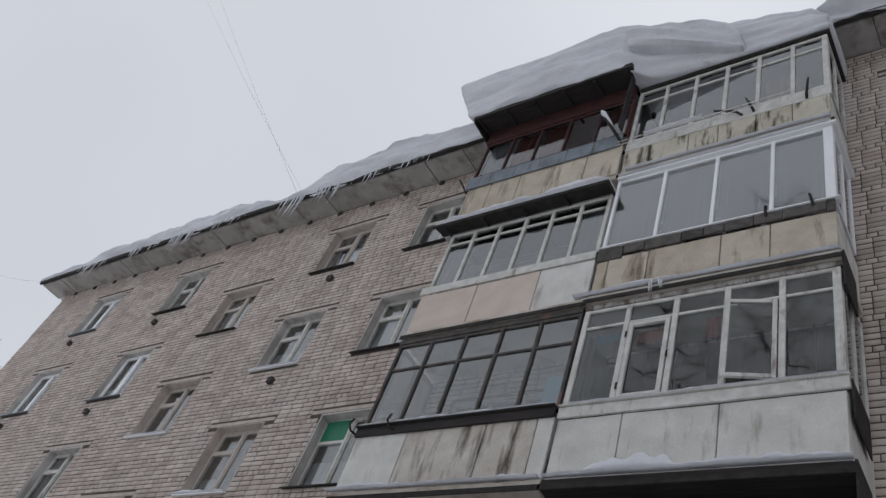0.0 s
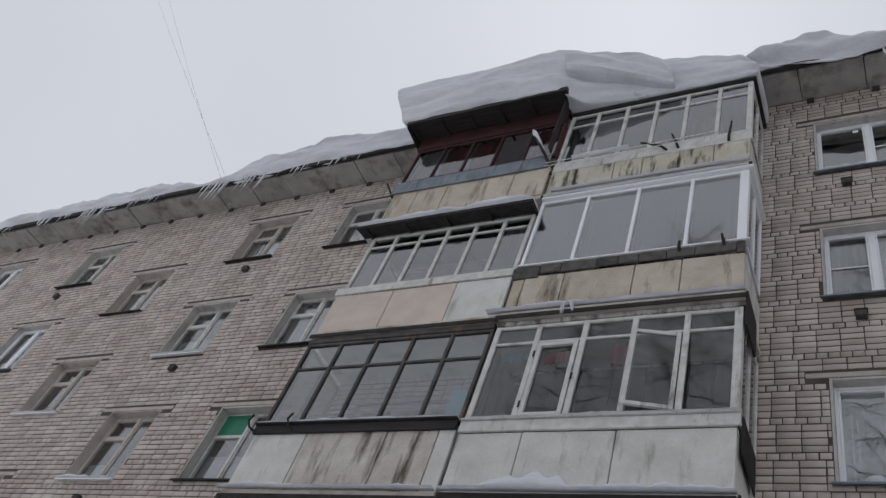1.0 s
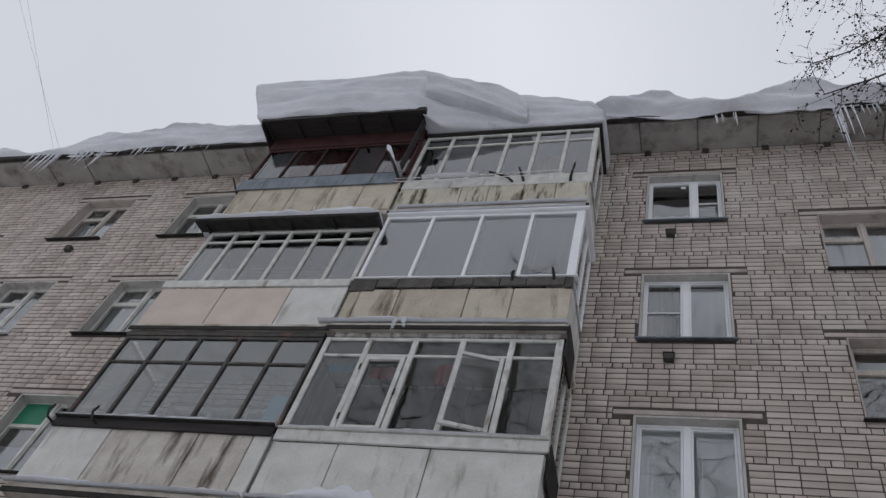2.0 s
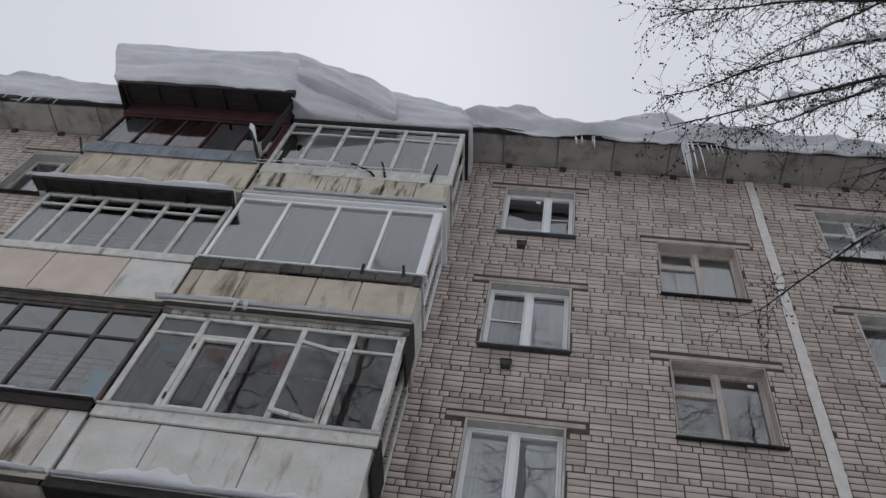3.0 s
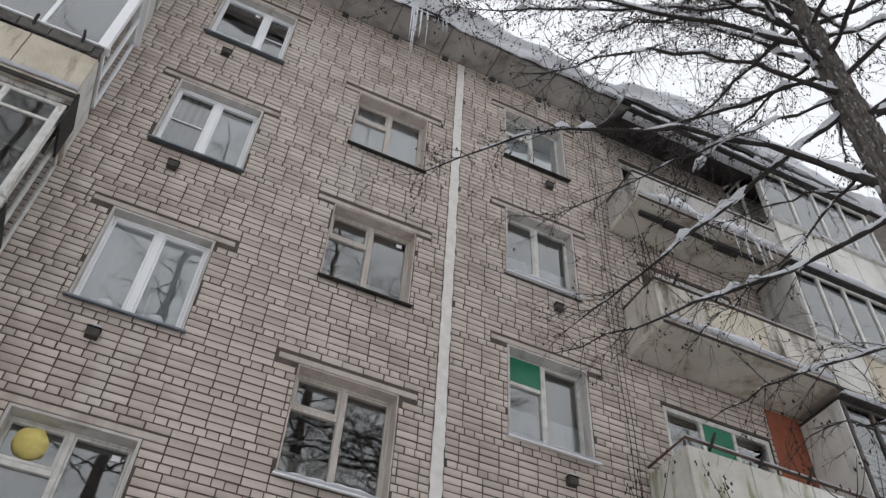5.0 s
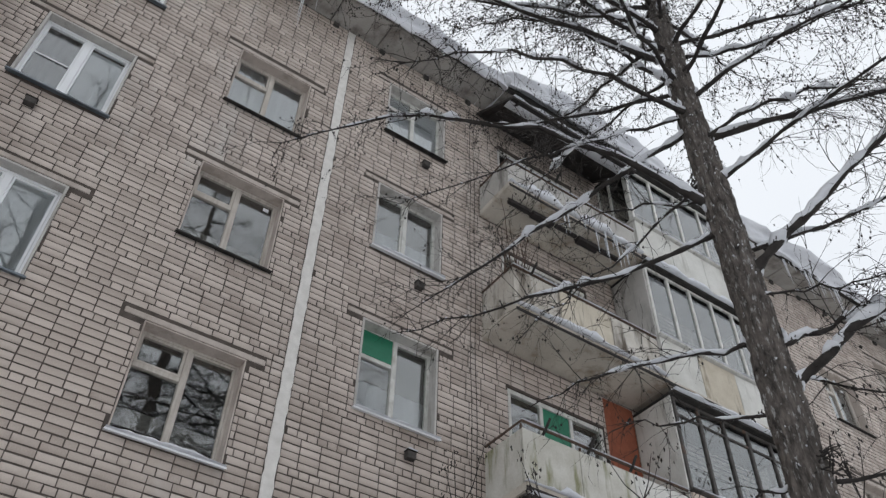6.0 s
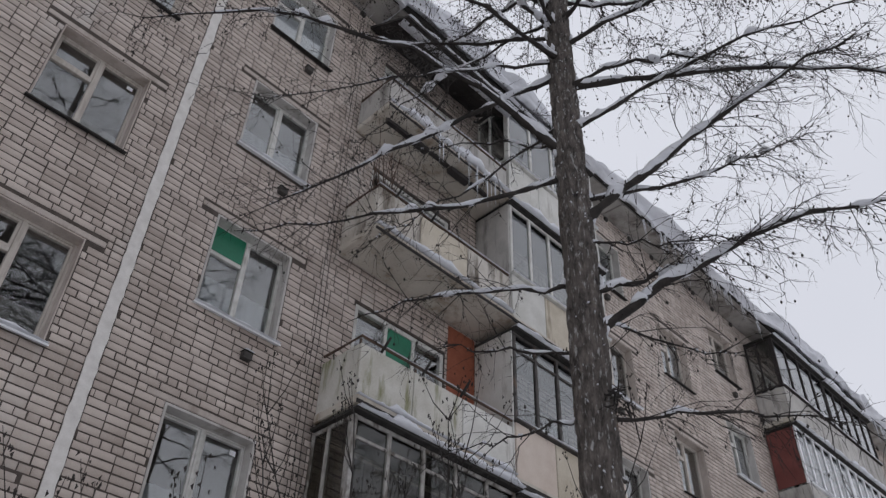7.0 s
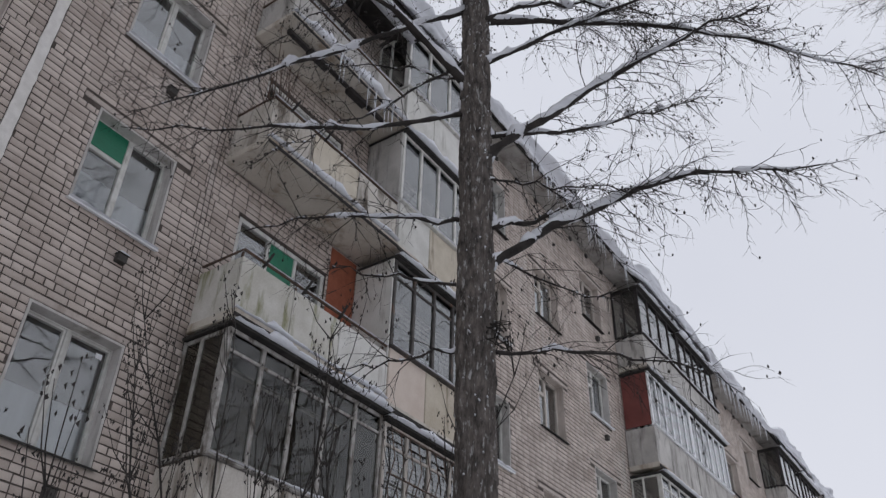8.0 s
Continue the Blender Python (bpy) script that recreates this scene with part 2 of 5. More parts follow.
def hull(bm, low, high):
    """A prism between two rings of equal length."""
    a, b = [bm.verts.new(c) for c in low], [bm.verts.new(c) for c in high]
    k = len(a)
    for i in range(k):
        bm.faces.new((a[i], a[(i + 1) % k], b[(i + 1) % k], b[i]))
    bm.faces.new(a[::-1])
    bm.faces.new(b)


def bev(bm, w=0.006, seg=1):
    bmesh.ops.bevel(bm, geom=list(bm.edges), offset=w, segments=seg, affect="EDGES", clamp_overlap=True)
    return bm


def part(name, bm, material, parent=None, label="", smooth=False):
    bmesh.ops.recalc_face_normals(bm, faces=list(bm.faces))
    me = bpy.data.meshes.new(name)
    bm.to_mesh(me)
    bm.free()
    me.materials.append(material)
    if smooth:
        me.polygons.foreach_set("use_smooth", [True] * len(me.polygons))
    ob = new(name, me)
    if parent:
        ob.parent = parent
    if label:
        tagged(ob, label)
    return ob


def bpart(name, x0, x1, y0, y1, z0, z1, material, parent=None, label="", bevel=0.006):
    bm = bmesh.new()
    box(bm, x0, x1, y0, y1, z0, z1)
    if bevel:
        bev(bm, bevel)
    return part(name, bm, material, parent, label)


def pane(x0, x1, y, z0, z1, parent, material=None, name="pane"):
    ob = bpart(name, x0, x1, y - 0.002, y + 0.002, z0, z1, material or M_GLASS, parent, bevel=0)
    ob.visible_shadow = False
    return ob


def tube(bm, pts, radii, sides=6):
    """A tapered tube along points."""
    rings = []
    up = Vector((0.13, 0.21, 0.97))
    for i, p in enumerate(pts):
        p = Vector(p)
        d = Vector(pts[min(i + 1, len(pts) - 1)]) - Vector(pts[max(i - 1, 0)])
        d.normalize()
        a = d.cross(up)
        if a.length < 0.1:
            a = d.cross(Vector((1, 0, 0)))
        a.normalize()
        b = d.cross(a)
        r = radii[i]
        rings.append([bm.verts.new(p + r * (math.cos(2 * math.pi * k / sides) * a + math.sin(2 * math.pi * k / sides) * b)) for k in range(sides)])
    for r0, r1 in zip(rings, rings[1:]):
        for k in range(sides):
            bm.faces.new((r0[k], r0[(k + 1) % sides], r1[(k + 1) % sides], r1[k]))
    if sides > 2:
        bm.faces.new(rings[0][::-1])
        bm.faces.new(rings[-1])


def thing(name, loc, label, category, group="", kind=""):
    ob = new(name)
    ob.location = loc
    ob.empty_display_size = 0.1
    tagged(ob, label, category, group, kind)
    return ob


def under(parent, *obs):
    """Put parts built in world metres under a thing that stands elsewhere."""
    for o in obs:
        o.parent = parent
        o.matrix_parent_inverse = Matrix.Translation(-parent.location)


# ---- the plan ----
XL, XR, ZTOP, DEEP = -23.15, 57.0, 15.2, 11.0
FLOOR = 2.8
NORMAL_COLS = [-20.55, -16.88, -11.50, -8.95, 0.0, 5.14, 13.87, 19.02, 27.74, 32.89, 41.61, 46.76]
STAIR_COLS = [-14.20, 2.51, 16.38, 30.25, 44.12]
STACKS = [-6.84, 7.0, 21.1, 34.95, 48.8]
WIN_W, WIN_H, STAIR_H = 1.22, 1.46, 1.41
SILL = [1.67 + FLOOR * k for k in range(5)]
STAIR_SILL = [3.15 + FLOOR * k for k in range(4)]
SLAB = [0.68 + FLOOR * k for k in range(5)]
openings = [(x, x + WIN_W, z, z + WIN_H) for x in NORMAL_COLS for z in SILL]
openings += [(x, x + WIN_W, z, z + STAIR_H) for x in STAIR_COLS for z in STAIR_SILL]
for sx in STACKS:
    for z in SILL:
        openings += [(sx + 0.55, sx + 2.4, z, z + 1.35), (sx + 3.7, sx + 5.55, z, z + 1.35)]

# ground: one sheet of snow
bm = bmesh.new()
N = 60
xs = [math.copysign(abs(u) ** 3 * 1500, u) for u in np.linspace(-1, 1, N)]
gv = [[bm.verts.new((x, y, 0.05 * noise.noise((x * 0.4, y * 0.4, 0)))) for y in xs] for x in xs]
for i in range(N - 1):
    for j in range(N - 1):
        bm.faces.new((gv[i][j], gv[i + 1][j], gv[i + 1][j + 1], gv[i][j + 1]))
tagged(part("ground", bm, M_GROUNDSNOW, None, smooth=True), "snow-covered yard ground around the apartment house", "ground", kind="structure")


def wall_mesh(name, x0, x1, z0, z1, y0, y1, holes, material):
    """A thick wall with openings that go right through it."""
    bm = bmesh.new()
    cx = sorted({x0, x1, *[h[0] for h in holes], *[h[1] for h in holes]})
    cz = sorted({z0, z1, *[h[2] for h in holes], *[h[3] for h in holes]})
    solid = {}
    mids = [(a, b) for a, b in zip(cx, cx[1:])]
    for i, (a, b) in enumerate(mids):
        mx = (a + b) / 2
        here = [h for h in holes if h[0] < mx < h[1]]
        for j in range(len(cz) - 1):
            mz = (cz[j] + cz[j + 1]) / 2
            solid[i, j] = not any(h[2] < mz < h[3] for h in here)
    cache = {}

    def vert(x, y, z):
        k = (round(x, 4), y, round(z, 4))
        if k not in cache:
            cache[k] = bm.verts.new(k)
        return cache[k]
    for (i, j), s in solid.items():
        if not s:
            continue
        a, b, c, d = cx[i], cx[i + 1], cz[j], cz[j + 1]
        bm.faces.new([vert(a, y0, c), vert(b, y0, c), vert(b, y0, d), vert(a, y0, d)])
        bm.faces.new([vert(a, y1, c), vert(a, y1, d), vert(b, y1, d), vert(b, y1, c)])
        for (di, dj), e in (((-1, 0), ((a, c), (a, d))), ((1, 0), ((b, d), (b, c))), ((0, -1), ((b, c), (a, c))), ((0, 1), ((a, d), (b, d)))):
            if not solid.get((i + di, j + dj), False):
                (xa, za), (xb, zb) = e
                bm.faces.new([vert(xa, y0, za), vert(xb, y0, zb), vert(xb, y1, zb), vert(xa, y1, za)])
    return part(name, bm, material)


wall_front = wall_mesh("wall_front", XL + 0.02, XR - 0.02, -0.3, ZTOP, 0.003, 0.40, openings, M_MORTAR)
tagged(wall_front, "pale silicate brick facade with dark recessed joints", "wall", kind="structure")
for nm, b in (("wall_end_west", (XL, XL + 0.4, 0.41, DEEP, -0.3, ZTOP)), ("wall_end_east", (XR - 0.4, XR, 0.41, DEEP, -0.3, ZTOP)), ("wall_back", (XL, XR, DEEP + 0.01, DEEP + 0.4, -0.3, ZTOP))):
    tagged(bpart(nm, *b, M_BRICK), "pale brick outer wall of the apartment house", "wall", kind="structure")
tagged(bpart("wall_inner", XL + 0.42, XR - 0.42, 4.6, 4.75, -0.2, ZTOP - 0.3, M_INTERIOR, bevel=0), "plain inner wall behind the rooms", "wall", kind="structure")
for k in range(6):
    z = 0.8 + FLOOR * k
    tagged(bpart("floor" if k < 5 else "ceiling", XL + 0.42, XR - 0.42, 0.42, 4.58, z - 0.11, z + 0.11, M_INTERIOR, bevel=0), "concrete floor slab inside the house", "floor", kind="structure")
for x in (-19.2, -15.2, -12.8, -10.0, -3.87, 1.9, 4.4, 10.05, 15.7, 18.2, 23.9, 29.6, 32.1, 37.8, 43.5, 46.0, 51.7):
    tagged(bpart("wall_partition", x - 0.06, x + 0.06, 0.42, 4.58, -0.2, ZTOP - 0.45, M_INTERIOR, bevel=0), "plain partition between flats", "wall", kind="structure")

# roof: low pitched sheet, hidden under snow
bm = bmesh.new()
rid = DEEP / 2
prof = [(-0.70, 15.30), (rid, 16.9), (DEEP + 1.1, 15.30), (DEEP + 1.1, 15.26), (rid, 16.82), (-0.70, 15.26)]
hull(bm, [(XL - 0.6, y, z) for y, z in prof], [(XR + 0.6, y, z) for y, z in prof])
tagged(part("roof", bm, M_DARKMETAL), "low pitched dark sheet roof under deep snow", "roof", kind="structure")

# cornice slabs with joints, and the small vents under them
x = XL - 0.5
k = 0
while x < XR:
    w = 0.98
    bm = bmesh.new()
    ring = [(0.02, 15.17), (-0.30, 15.15), (-0.60, 15.13), (-0.615, 15.15), (-0.615, 15.25), (0.02, 15.25)]
    hull(bm, [(x + 0.008, a, b + 0.012 * math.sin(k * 1.7)) for a, b in ring], [(x + w - 0.008, a, b + 0.012 * math.sin(k * 1.7)) for a, b in ring])
    c = part("cornice_slab", bm, M_CORNICE, wall_front)
    k += 1
    x += w
tagged(bpart("trim", XL - 0.55, XR + 0.55, -0.72, -0.64, 15.12, 15.255, M_DARKMETAL, bevel=0.004), "dark sheet metal drip edge along the eave", "trim", kind="structure")
vx = XL + 0.6
while vx < XR - 0.5:
    if not any(sx - 0.1 < vx < sx + 6.3 for sx in STACKS):
        bpart("vent_block", vx - 0.055, vx + 0.055, -0.045, 0.01, 15.03, 15.14, M_VENT, wall_front, "sooty vent block under the cornice")
    vx += 0.98
# white sealed joint
bm = bmesh.new()
zz = 0.0
prev = None
while zz < 15.15:
    a = 4.175 + random.uniform(-0.008, 0.008)
    b = 4.318 + random.uniform(-0.008, 0.008)
    ring = [bm.verts.new(c) for c in ((a, 0.0, zz), (a, -0.014, zz), (b, -0.016, zz), (b, 0.0, zz))]
    if prev:
        for i in range(3):
            bm.faces.new((prev[i], prev[i + 1], ring[i + 1], ring[i]))
    prev = ring
    zz += 0.097
part("sealed_joint", bm, M_SEAM, wall_front, "white painted expansion joint strip")


# ---- windows ----
win_count = 0


def ring_frame(bm, x0, x1, z0, z1, y0, y1, t):
    box(bm, x0, x0 + t, y0, y1, z0, z1)
    box(bm, x1 - t, x1, y0, y1, z0, z1)
    box(bm, x0 + t, x1 - t, y0, y1, z0, z0 + t)
    box(bm, x0 + t, x1 - t, y0, y1, z1 - t, z1)


def curtain(x0, x1, y, z0, z1, material, label, waves=7, amp=0.02):
    bm = bmesh.new()
    n = 40
    lo, hi = [], []
    for i in range(n + 1):
        u = i / n
        off = amp * math.sin(u * waves * 2 * math.pi + 1.3) + amp * 0.4 * math.sin(u * waves * 4.7)
        lo.append(bm.verts.new((x0 + u * (x1 - x0), y + off * 1.3, z0 + 0.01 * math.sin(u * 9))))
        hi.append(bm.verts.new((x0 + u * (x1 - x0), y + off * 0.6, z1)))
    for i in range(n):
        bm.faces.new((lo[i], lo[i + 1], hi[i + 1], hi[i]))
    bmesh.ops.solidify(bm, geom=list(bm.faces), thickness=0.003)
    return tagged(part("curtain", bm, material, None, smooth=True), label, "curtain", "curtains behind the windows")


def window(x0, z0, w=WIN_W, h=WIN_H, style="pvc", split=0.5, snow=False, hang="tulle", film=None, y=0.0, lintel=True, fort=None, bars=None):
    """A two-light window in its opening: reveal lining, frame, mullion, panes, tin sill, lintel."""
    global win_count
    win_count += 1
    fm = {"pvc": M_PVC, "wood": M_OLDWOOD, "paint": M_WHITEPAINT}[style]
    words = {"pvc": "white plastic two-light window with tin sill", "wood": "weathered bare wood window with small vent light", "paint": "old white painted wooden two-light window"}[style]
    win = thing(f"window_{win_count}", (x0 + w / 2, y, z0), words + (", snow on the sill" if snow else ""), "window", "windows of the facade", "structure")
    out = []
    bm = bmesh.new()
    e = 0.004
    t = 0.035 if style != "wood" else 0.02
    yb = y + (0.13 if style == "pvc" else 0.17)
    box(bm, x0 + e, x0 + t, y + 0.004, yb, z0 + e, z0 + h - e)
    box(bm, x0 + w - t, x0 + w - e, y + 0.004, yb, z0 + e, z0 + h - e)
    box(bm, x0 + t, x0 + w - t, y + 0.004, yb, z0 + h - t, z0 + h - e)
    out.append(part("reveal", bm, M_LINTEL if style == "wood" else M_PLASTER, None, "plastered reveal"))
    fx0, fx1, fz0, fz1 = x0 + e, x0 + w - e, z0 + 0.012, z0 + h - e
    if style == "wood":
        fz0 += 0.02
    ft = 0.065 if style == "pvc" else 0.045
    bm = bmesh.new()
    ring_frame(bm, fx0, fx1, fz0, fz1, yb + 0.002, yb + 0.075, ft)
    bev(bm, 0.006)
    out.append(part("frame", bm, fm))
    mx = fx0 + (fx1 - fx0) * split
    mw = 0.045 if style == "pvc" else 0.028
    out.append(bpart("mullion", mx - mw, mx + mw, yb - 0.008, yb + 0.07, fz0 + ft + 0.001, fz1 - ft - 0.001, fm))
    lights = [(fx0 + ft + 0.001, mx - mw), (mx + mw, fx1 - ft - 0.001)]
    for i, (a, b) in enumerate(lights):
        p0, p1 = fz0 + ft + 0.001, fz1 - ft - 0.001
        if style == "pvc" or (fort == 1) or i == 1:
            bm = bmesh.new()
            ring_frame(bm, a + 0.002, b - 0.002, p0 + 0.002, p1 - 0.002, yb + 0.012, yb + 0.06, 0.024)
            out.append(part("sash", bm, fm))
            out.append(pane(a + 0.03, b - 0.03, yb + 0.035, p0 + 0.03, p1 - 0.03, None))
            if bars == i:
                zb = (p0 + p1) / 2
                out.append(bpart("glazing_bar", a + 0.03, b - 0.03, yb + 0.014, yb + 0.03, zb - 0.012, zb + 0.012, fm))
            if (win_count * 7 + i) % 5 == 0:
                out.append(bpart("sticker", b - 0.16, b - 0.08, yb + 0.026, yb + 0.0315, p1 - 0.14, p1 - 0.08, M_PVC, None, "small white sticker", bevel=0))
        else:
            zt = p0 + (p1 - p0) * 0.68
            out.append(bpart("transom", a + 0.002, b - 0.002, yb + 0.0, yb + 0.06, zt - 0.03, zt + 0.03, fm))
            out.append(pane(a, b, yb + 0.035, p0, zt - 0.032, None))
            out.append(pane(a, b, yb + 0.035, zt + 0.032, p1, None))
            bm = bmesh.new()
            ring_frame(bm, a + 0.002, b - 0.002, zt + 0.034, p1 - 0.002, yb + 0.008, yb + 0.05, 0.03)
            out.append(part("sash", bm, fm))
            if film:
                out.append(bpart("film", a + 0.006, b - 0.006, yb + 0.002, yb + 0.006, zt + 0.033, p1 - 0.004, film, None, "green film on the pane", bevel=0))
    bm = bmesh.new()
    hull(bm, [(x0 - 0.03, yb, z0 + 0.012), (x0 - 0.03, y - 0.075, z0 - 0.012), (x0 - 0.03, y - 0.075, z0 - 0.035), (x0 - 0.03, y - 0.07, z0 - 0.035), (x0 - 0.03, y - 0.07, z0 - 0.016), (x0 - 0.03, yb, z0 + 0.006)],
         [(x0 + w + 0.03, yb, z0 + 0.012), (x0 + w + 0.03, y - 0.075, z0 - 0.012), (x0 + w + 0.03, y - 0.075, z0 - 0.035), (x0 + w + 0.03, y - 0.07, z0 - 0.035), (x0 + w + 0.03, y - 0.07, z0 - 0.016), (x0 + w + 0.03, yb, z0 + 0.006)])
    out.append(part("sill", bm, M_PVC if snow else M_BLUEMETAL if style == "pvc" else M_DARKMETAL, None, "tin window sill"))
    under(win, *out)
    if lintel:
        bm = bmesh.new()
        box(bm, x0 - 0.24, x0 + w + 0.22, y - 0.006, y + 0.3, z0 + h + 0.002, z0 + h + 0.08)
        bev(bm, 0.008)
        part("lintel", bm, M_LINTEL, wall_front, "concrete lintel over the window")
    if snow:
        snow_strip(x0 - 0.02, x0 + w + 0.02, y - 0.085, y + 0.1, z0 + 0.0, 0.06, "thin snow lying on the window sill")
    yc = yb + 0.10
    ix0, ix1 = x0 + 0.02, x0 + w - 0.02
    if hang == "tulle":
        curtain(ix0, ix1, yc, z0 + 0.03, z0 + h, M_TULLE, "white tulle curtain behind the window glass")
    elif hang == "white":
        curtain(ix0 + 0.03, ix1 - 0.03, yb + 0.052, z0 + 0.06, z0 + h - 0.02, M_WHITEBLIND, "plain white curtain behind the window glass", 4, 0.003)
    elif hang == "half":
        curtain(mx, ix1 - 0.03, yb + 0.052, z0 + 0.06, z0 + h - 0.15, M_WHITEBLIND, "plain white blind behind one window light", 2, 0.003)
        curtain(ix0, mx, yc + 0.02, z0 + 0.03, z0 + h, M_DARKCLOTH, "grey gauze curtain behind one window light", 6)
    elif hang == "low":
        curtain(ix0, ix1, yc, z0 + 0.03, z0 + h * 0.45, M_TULLE, "short white tulle curtain behind the window glass")
    elif hang == "shirt":
        curtain(ix0, mx, yc, z0 + 0.03, z0 + h * 0.35, M_CURTAIN, "white cloth behind one window light", 3)
    return win


def snow_strip(x0, x1, y0, y1, z, thick, label, lumps=1.0, name="snow"):
    """A low lumpy ridge of snow lying along a ledge."""
    bm = bmesh.new()
    n = max(8, int((x1 - x0) / 0.04))
    rows = []
    for i in range(n + 1):
        u = i / n
        x = x0 + u * (x1 - x0)
        e = min(1, 5 * min(u, 1 - u) + 0.15)
        t = thick * e * (0.55 + 1.5 * lumps * (noise.noise((x * 1.9, z, 1.7)) + 0.5 * noise.noise((x * 6, z, 4)) + 0.25 * noise.noise((x * 17, z, 2))))
        t = max(t, 0.004)
        f = 0.5 * thick * noise.noise((x * 3.1, z * 2, 9))
        rows.append([bm.verts.new(c) for c in ((x, y1, z), (x, y1, z + t * 0.8), (x, (y0 + y1) / 2, z + t), (x, y0 + 0.12 * t - f * 0.5, z + t * 0.85), (x, y0 - 0.01 - f * 0.4, z + t * 0.4), (x, y0 - 0.016 - f * 0.4, z))])
    for a, b in zip(rows, rows[1:]):
        for k in range(6):
            bm.faces.new((a[k], a[(k + 1) % 6], b[(k + 1) % 6], b[k]))
    bm.faces.new(rows[0])
    bm.faces.new(rows[-1][::-1])
    return tagged(part(name, bm, M_SNOW, None, smooth=True), label, "snow", "snow on ledges")


STYLE = {  # column x: style per storey from the second to the fifth
    0.0: ("paint", "pvc", "pvc", "pvc"), 5.14: ("paint", "paint", "paint", "paint"), -8.95: ("wood", "wood", "paint", "paint"), -11.50: ("wood", "wood", "paint", "wood"),
    -16.88: ("paint", "paint", "pvc", "paint"), -20.55: ("paint", "paint", "pvc", "pvc"), 13.87: ("paint", "paint", "wood", "paint"), 19.02: ("paint", "paint", "paint", "wood")}
for col in NORMAL_COLS:
    for k in range(5):
        st = "paint" if k == 0 else STYLE.get(col, ("paint", "pvc", "paint", "wood"))[k - 1]
        kw = dict(style=st, hang=("tulle", "low", "tulle", "shirt", "low")[(k + int(col * 3)) % 5])
        if col == 0.0:
            kw.update({1: dict(fort=0, hang="shirt"), 2: dict(hang="white"), 3: dict(hang="half", bars=0), 4: dict(split=0.62, hang="shirt", bars=1)}.get(k, {}))
        if col == 5.14:
            kw.update({1: dict(hang="low", fort=1), 2: dict(film=M_GREEN, snow=True, hang="low"), 3: dict(snow=True, hang="low", fort=1), 4: dict(hang="white")}.get(k, {}))
        if col == -8.95 and k == 2:
            kw.update(film=M_GREEN, style="paint")
        if col in (-11.50, 13.87, 19.02) and k in (2, 3):
            kw.update(snow=True)
        window(col, SILL[k], **kw)
for col in STAIR_COLS:
    for k in range(4):
        window(col, STAIR_SILL[k], h=STAIR_H, style="wood", hang="none" if k != 3 else "tulle", snow=(k == 1 and col == 2.51) or (col == -14.20 and k == 2))

# wall vents under the sills
for vx, cols in ((0.40, 0.0), (5.96, 5.14), (-10.72, -11.50), (-16.5, -16.88), (-20.1, -20.55), (14.3, 13.87), (19.8, 19.02)):
    for z in SILL[1:]:
        v = thing("wall_vent", (vx, 0, z - 0.39), "small sooty brick-sized vent stub in the brick wall", "vent", "vents under the windows")
        bm = bmesh.new()
        box(bm, vx - 0.065, vx + 0.065, -0.09, 0.0, z - 0.44, z - 0.34)
        bev(bm, 0.008)
        a = part("stub", bm, M_VENT)
        b = bpart("flap", vx - 0.075, vx + 0.075, -0.10, 0.0, z - 0.338, z - 0.326, M_DARKMETAL)
        under(v, a, b)
    snow_strip(vx - 0.07, vx + 0.07, -0.095, -0.01, SILL[2] - 0.326, 0.03, "little cap of snow on a wall vent")


# ---- balconies ----
FRONT = -0.95


def glazing(x0, x1, z0, z1, y, bays, material, glass, parent_parts, transom=0.78, post=0.05, side_l=None, side_r=None, corner=None, skip=()):
    """A glazed screen: posts, rails, transoms and panes along the front, with glazed returns to the wall."""
    out = parent_parts
    edges = [x0 + (x1 - x0) * i / bays for i in range(bays + 1)]
    for i, e in enumerate(edges):
        w = post
        if corner and i == bays:
            w = corner
        a = e if i == 0 else e - w / 2 if i < bays else e - w
        out.append(bpart("post", a, a + w, y, y + 0.06, z0, z1, material))
    out.append(bpart("rail", x0 + post, x1 - post, y + 0.004, y + 0.056, z0, z0 + 0.05, material))
    out.append(bpart("rail", x0 + post, x1 - post, y + 0.004, y + 0.056, z1 - 0.05, z1, material))
    for i in range(bays):
        a = edges[i] + (post if i == 0 else post / 2)
        b = edges[i + 1] - (post if i == bays - 1 else post / 2)
        if transom:
            zt = z0 + (z1 - z0) * transom
            out.append(bpart("transom", a, b, y + 0.008, y + 0.05, zt - 0.02, zt + 0.02, material))
            spans = ((z0 + 0.05, zt - 0.02), (zt + 0.02, z1 - 0.05))
        else:
            spans = ((z0 + 0.05, z1 - 0.05),)
        for j, (c, d) in enumerate(spans):
            if (i, j) not in skip:
                out.append(pane(a, b, y + 0.03, c, d, None, glass))
    for sx, on in ((x0, side_l), (x1, side_r)):
        if not on:
            continue
        s = 0.0 if sx == x0 else -0.05
        for ya, yb in ((y + 0.062, y + 0.11), (y + 0.46, y + 0.51), (-0.06, -0.012)):
            out.append(bpart("post", sx + s, sx + s + 0.05, ya, yb, z0, z1, material))
        for za in (z0, z1 - 0.05):
            out.append(bpart("rail", sx + s + 0.004, sx + s + 0.046, y + 0.112, -0.062, za, za + 0.05, material))
        g = bpart("pane", sx + s + 0.023, sx + s + 0.027, y + 0.112, -0.062, z0 + 0.05, z1 - 0.05, glass, bevel=0)
        g.visible_shadow = False
        out.append(g)


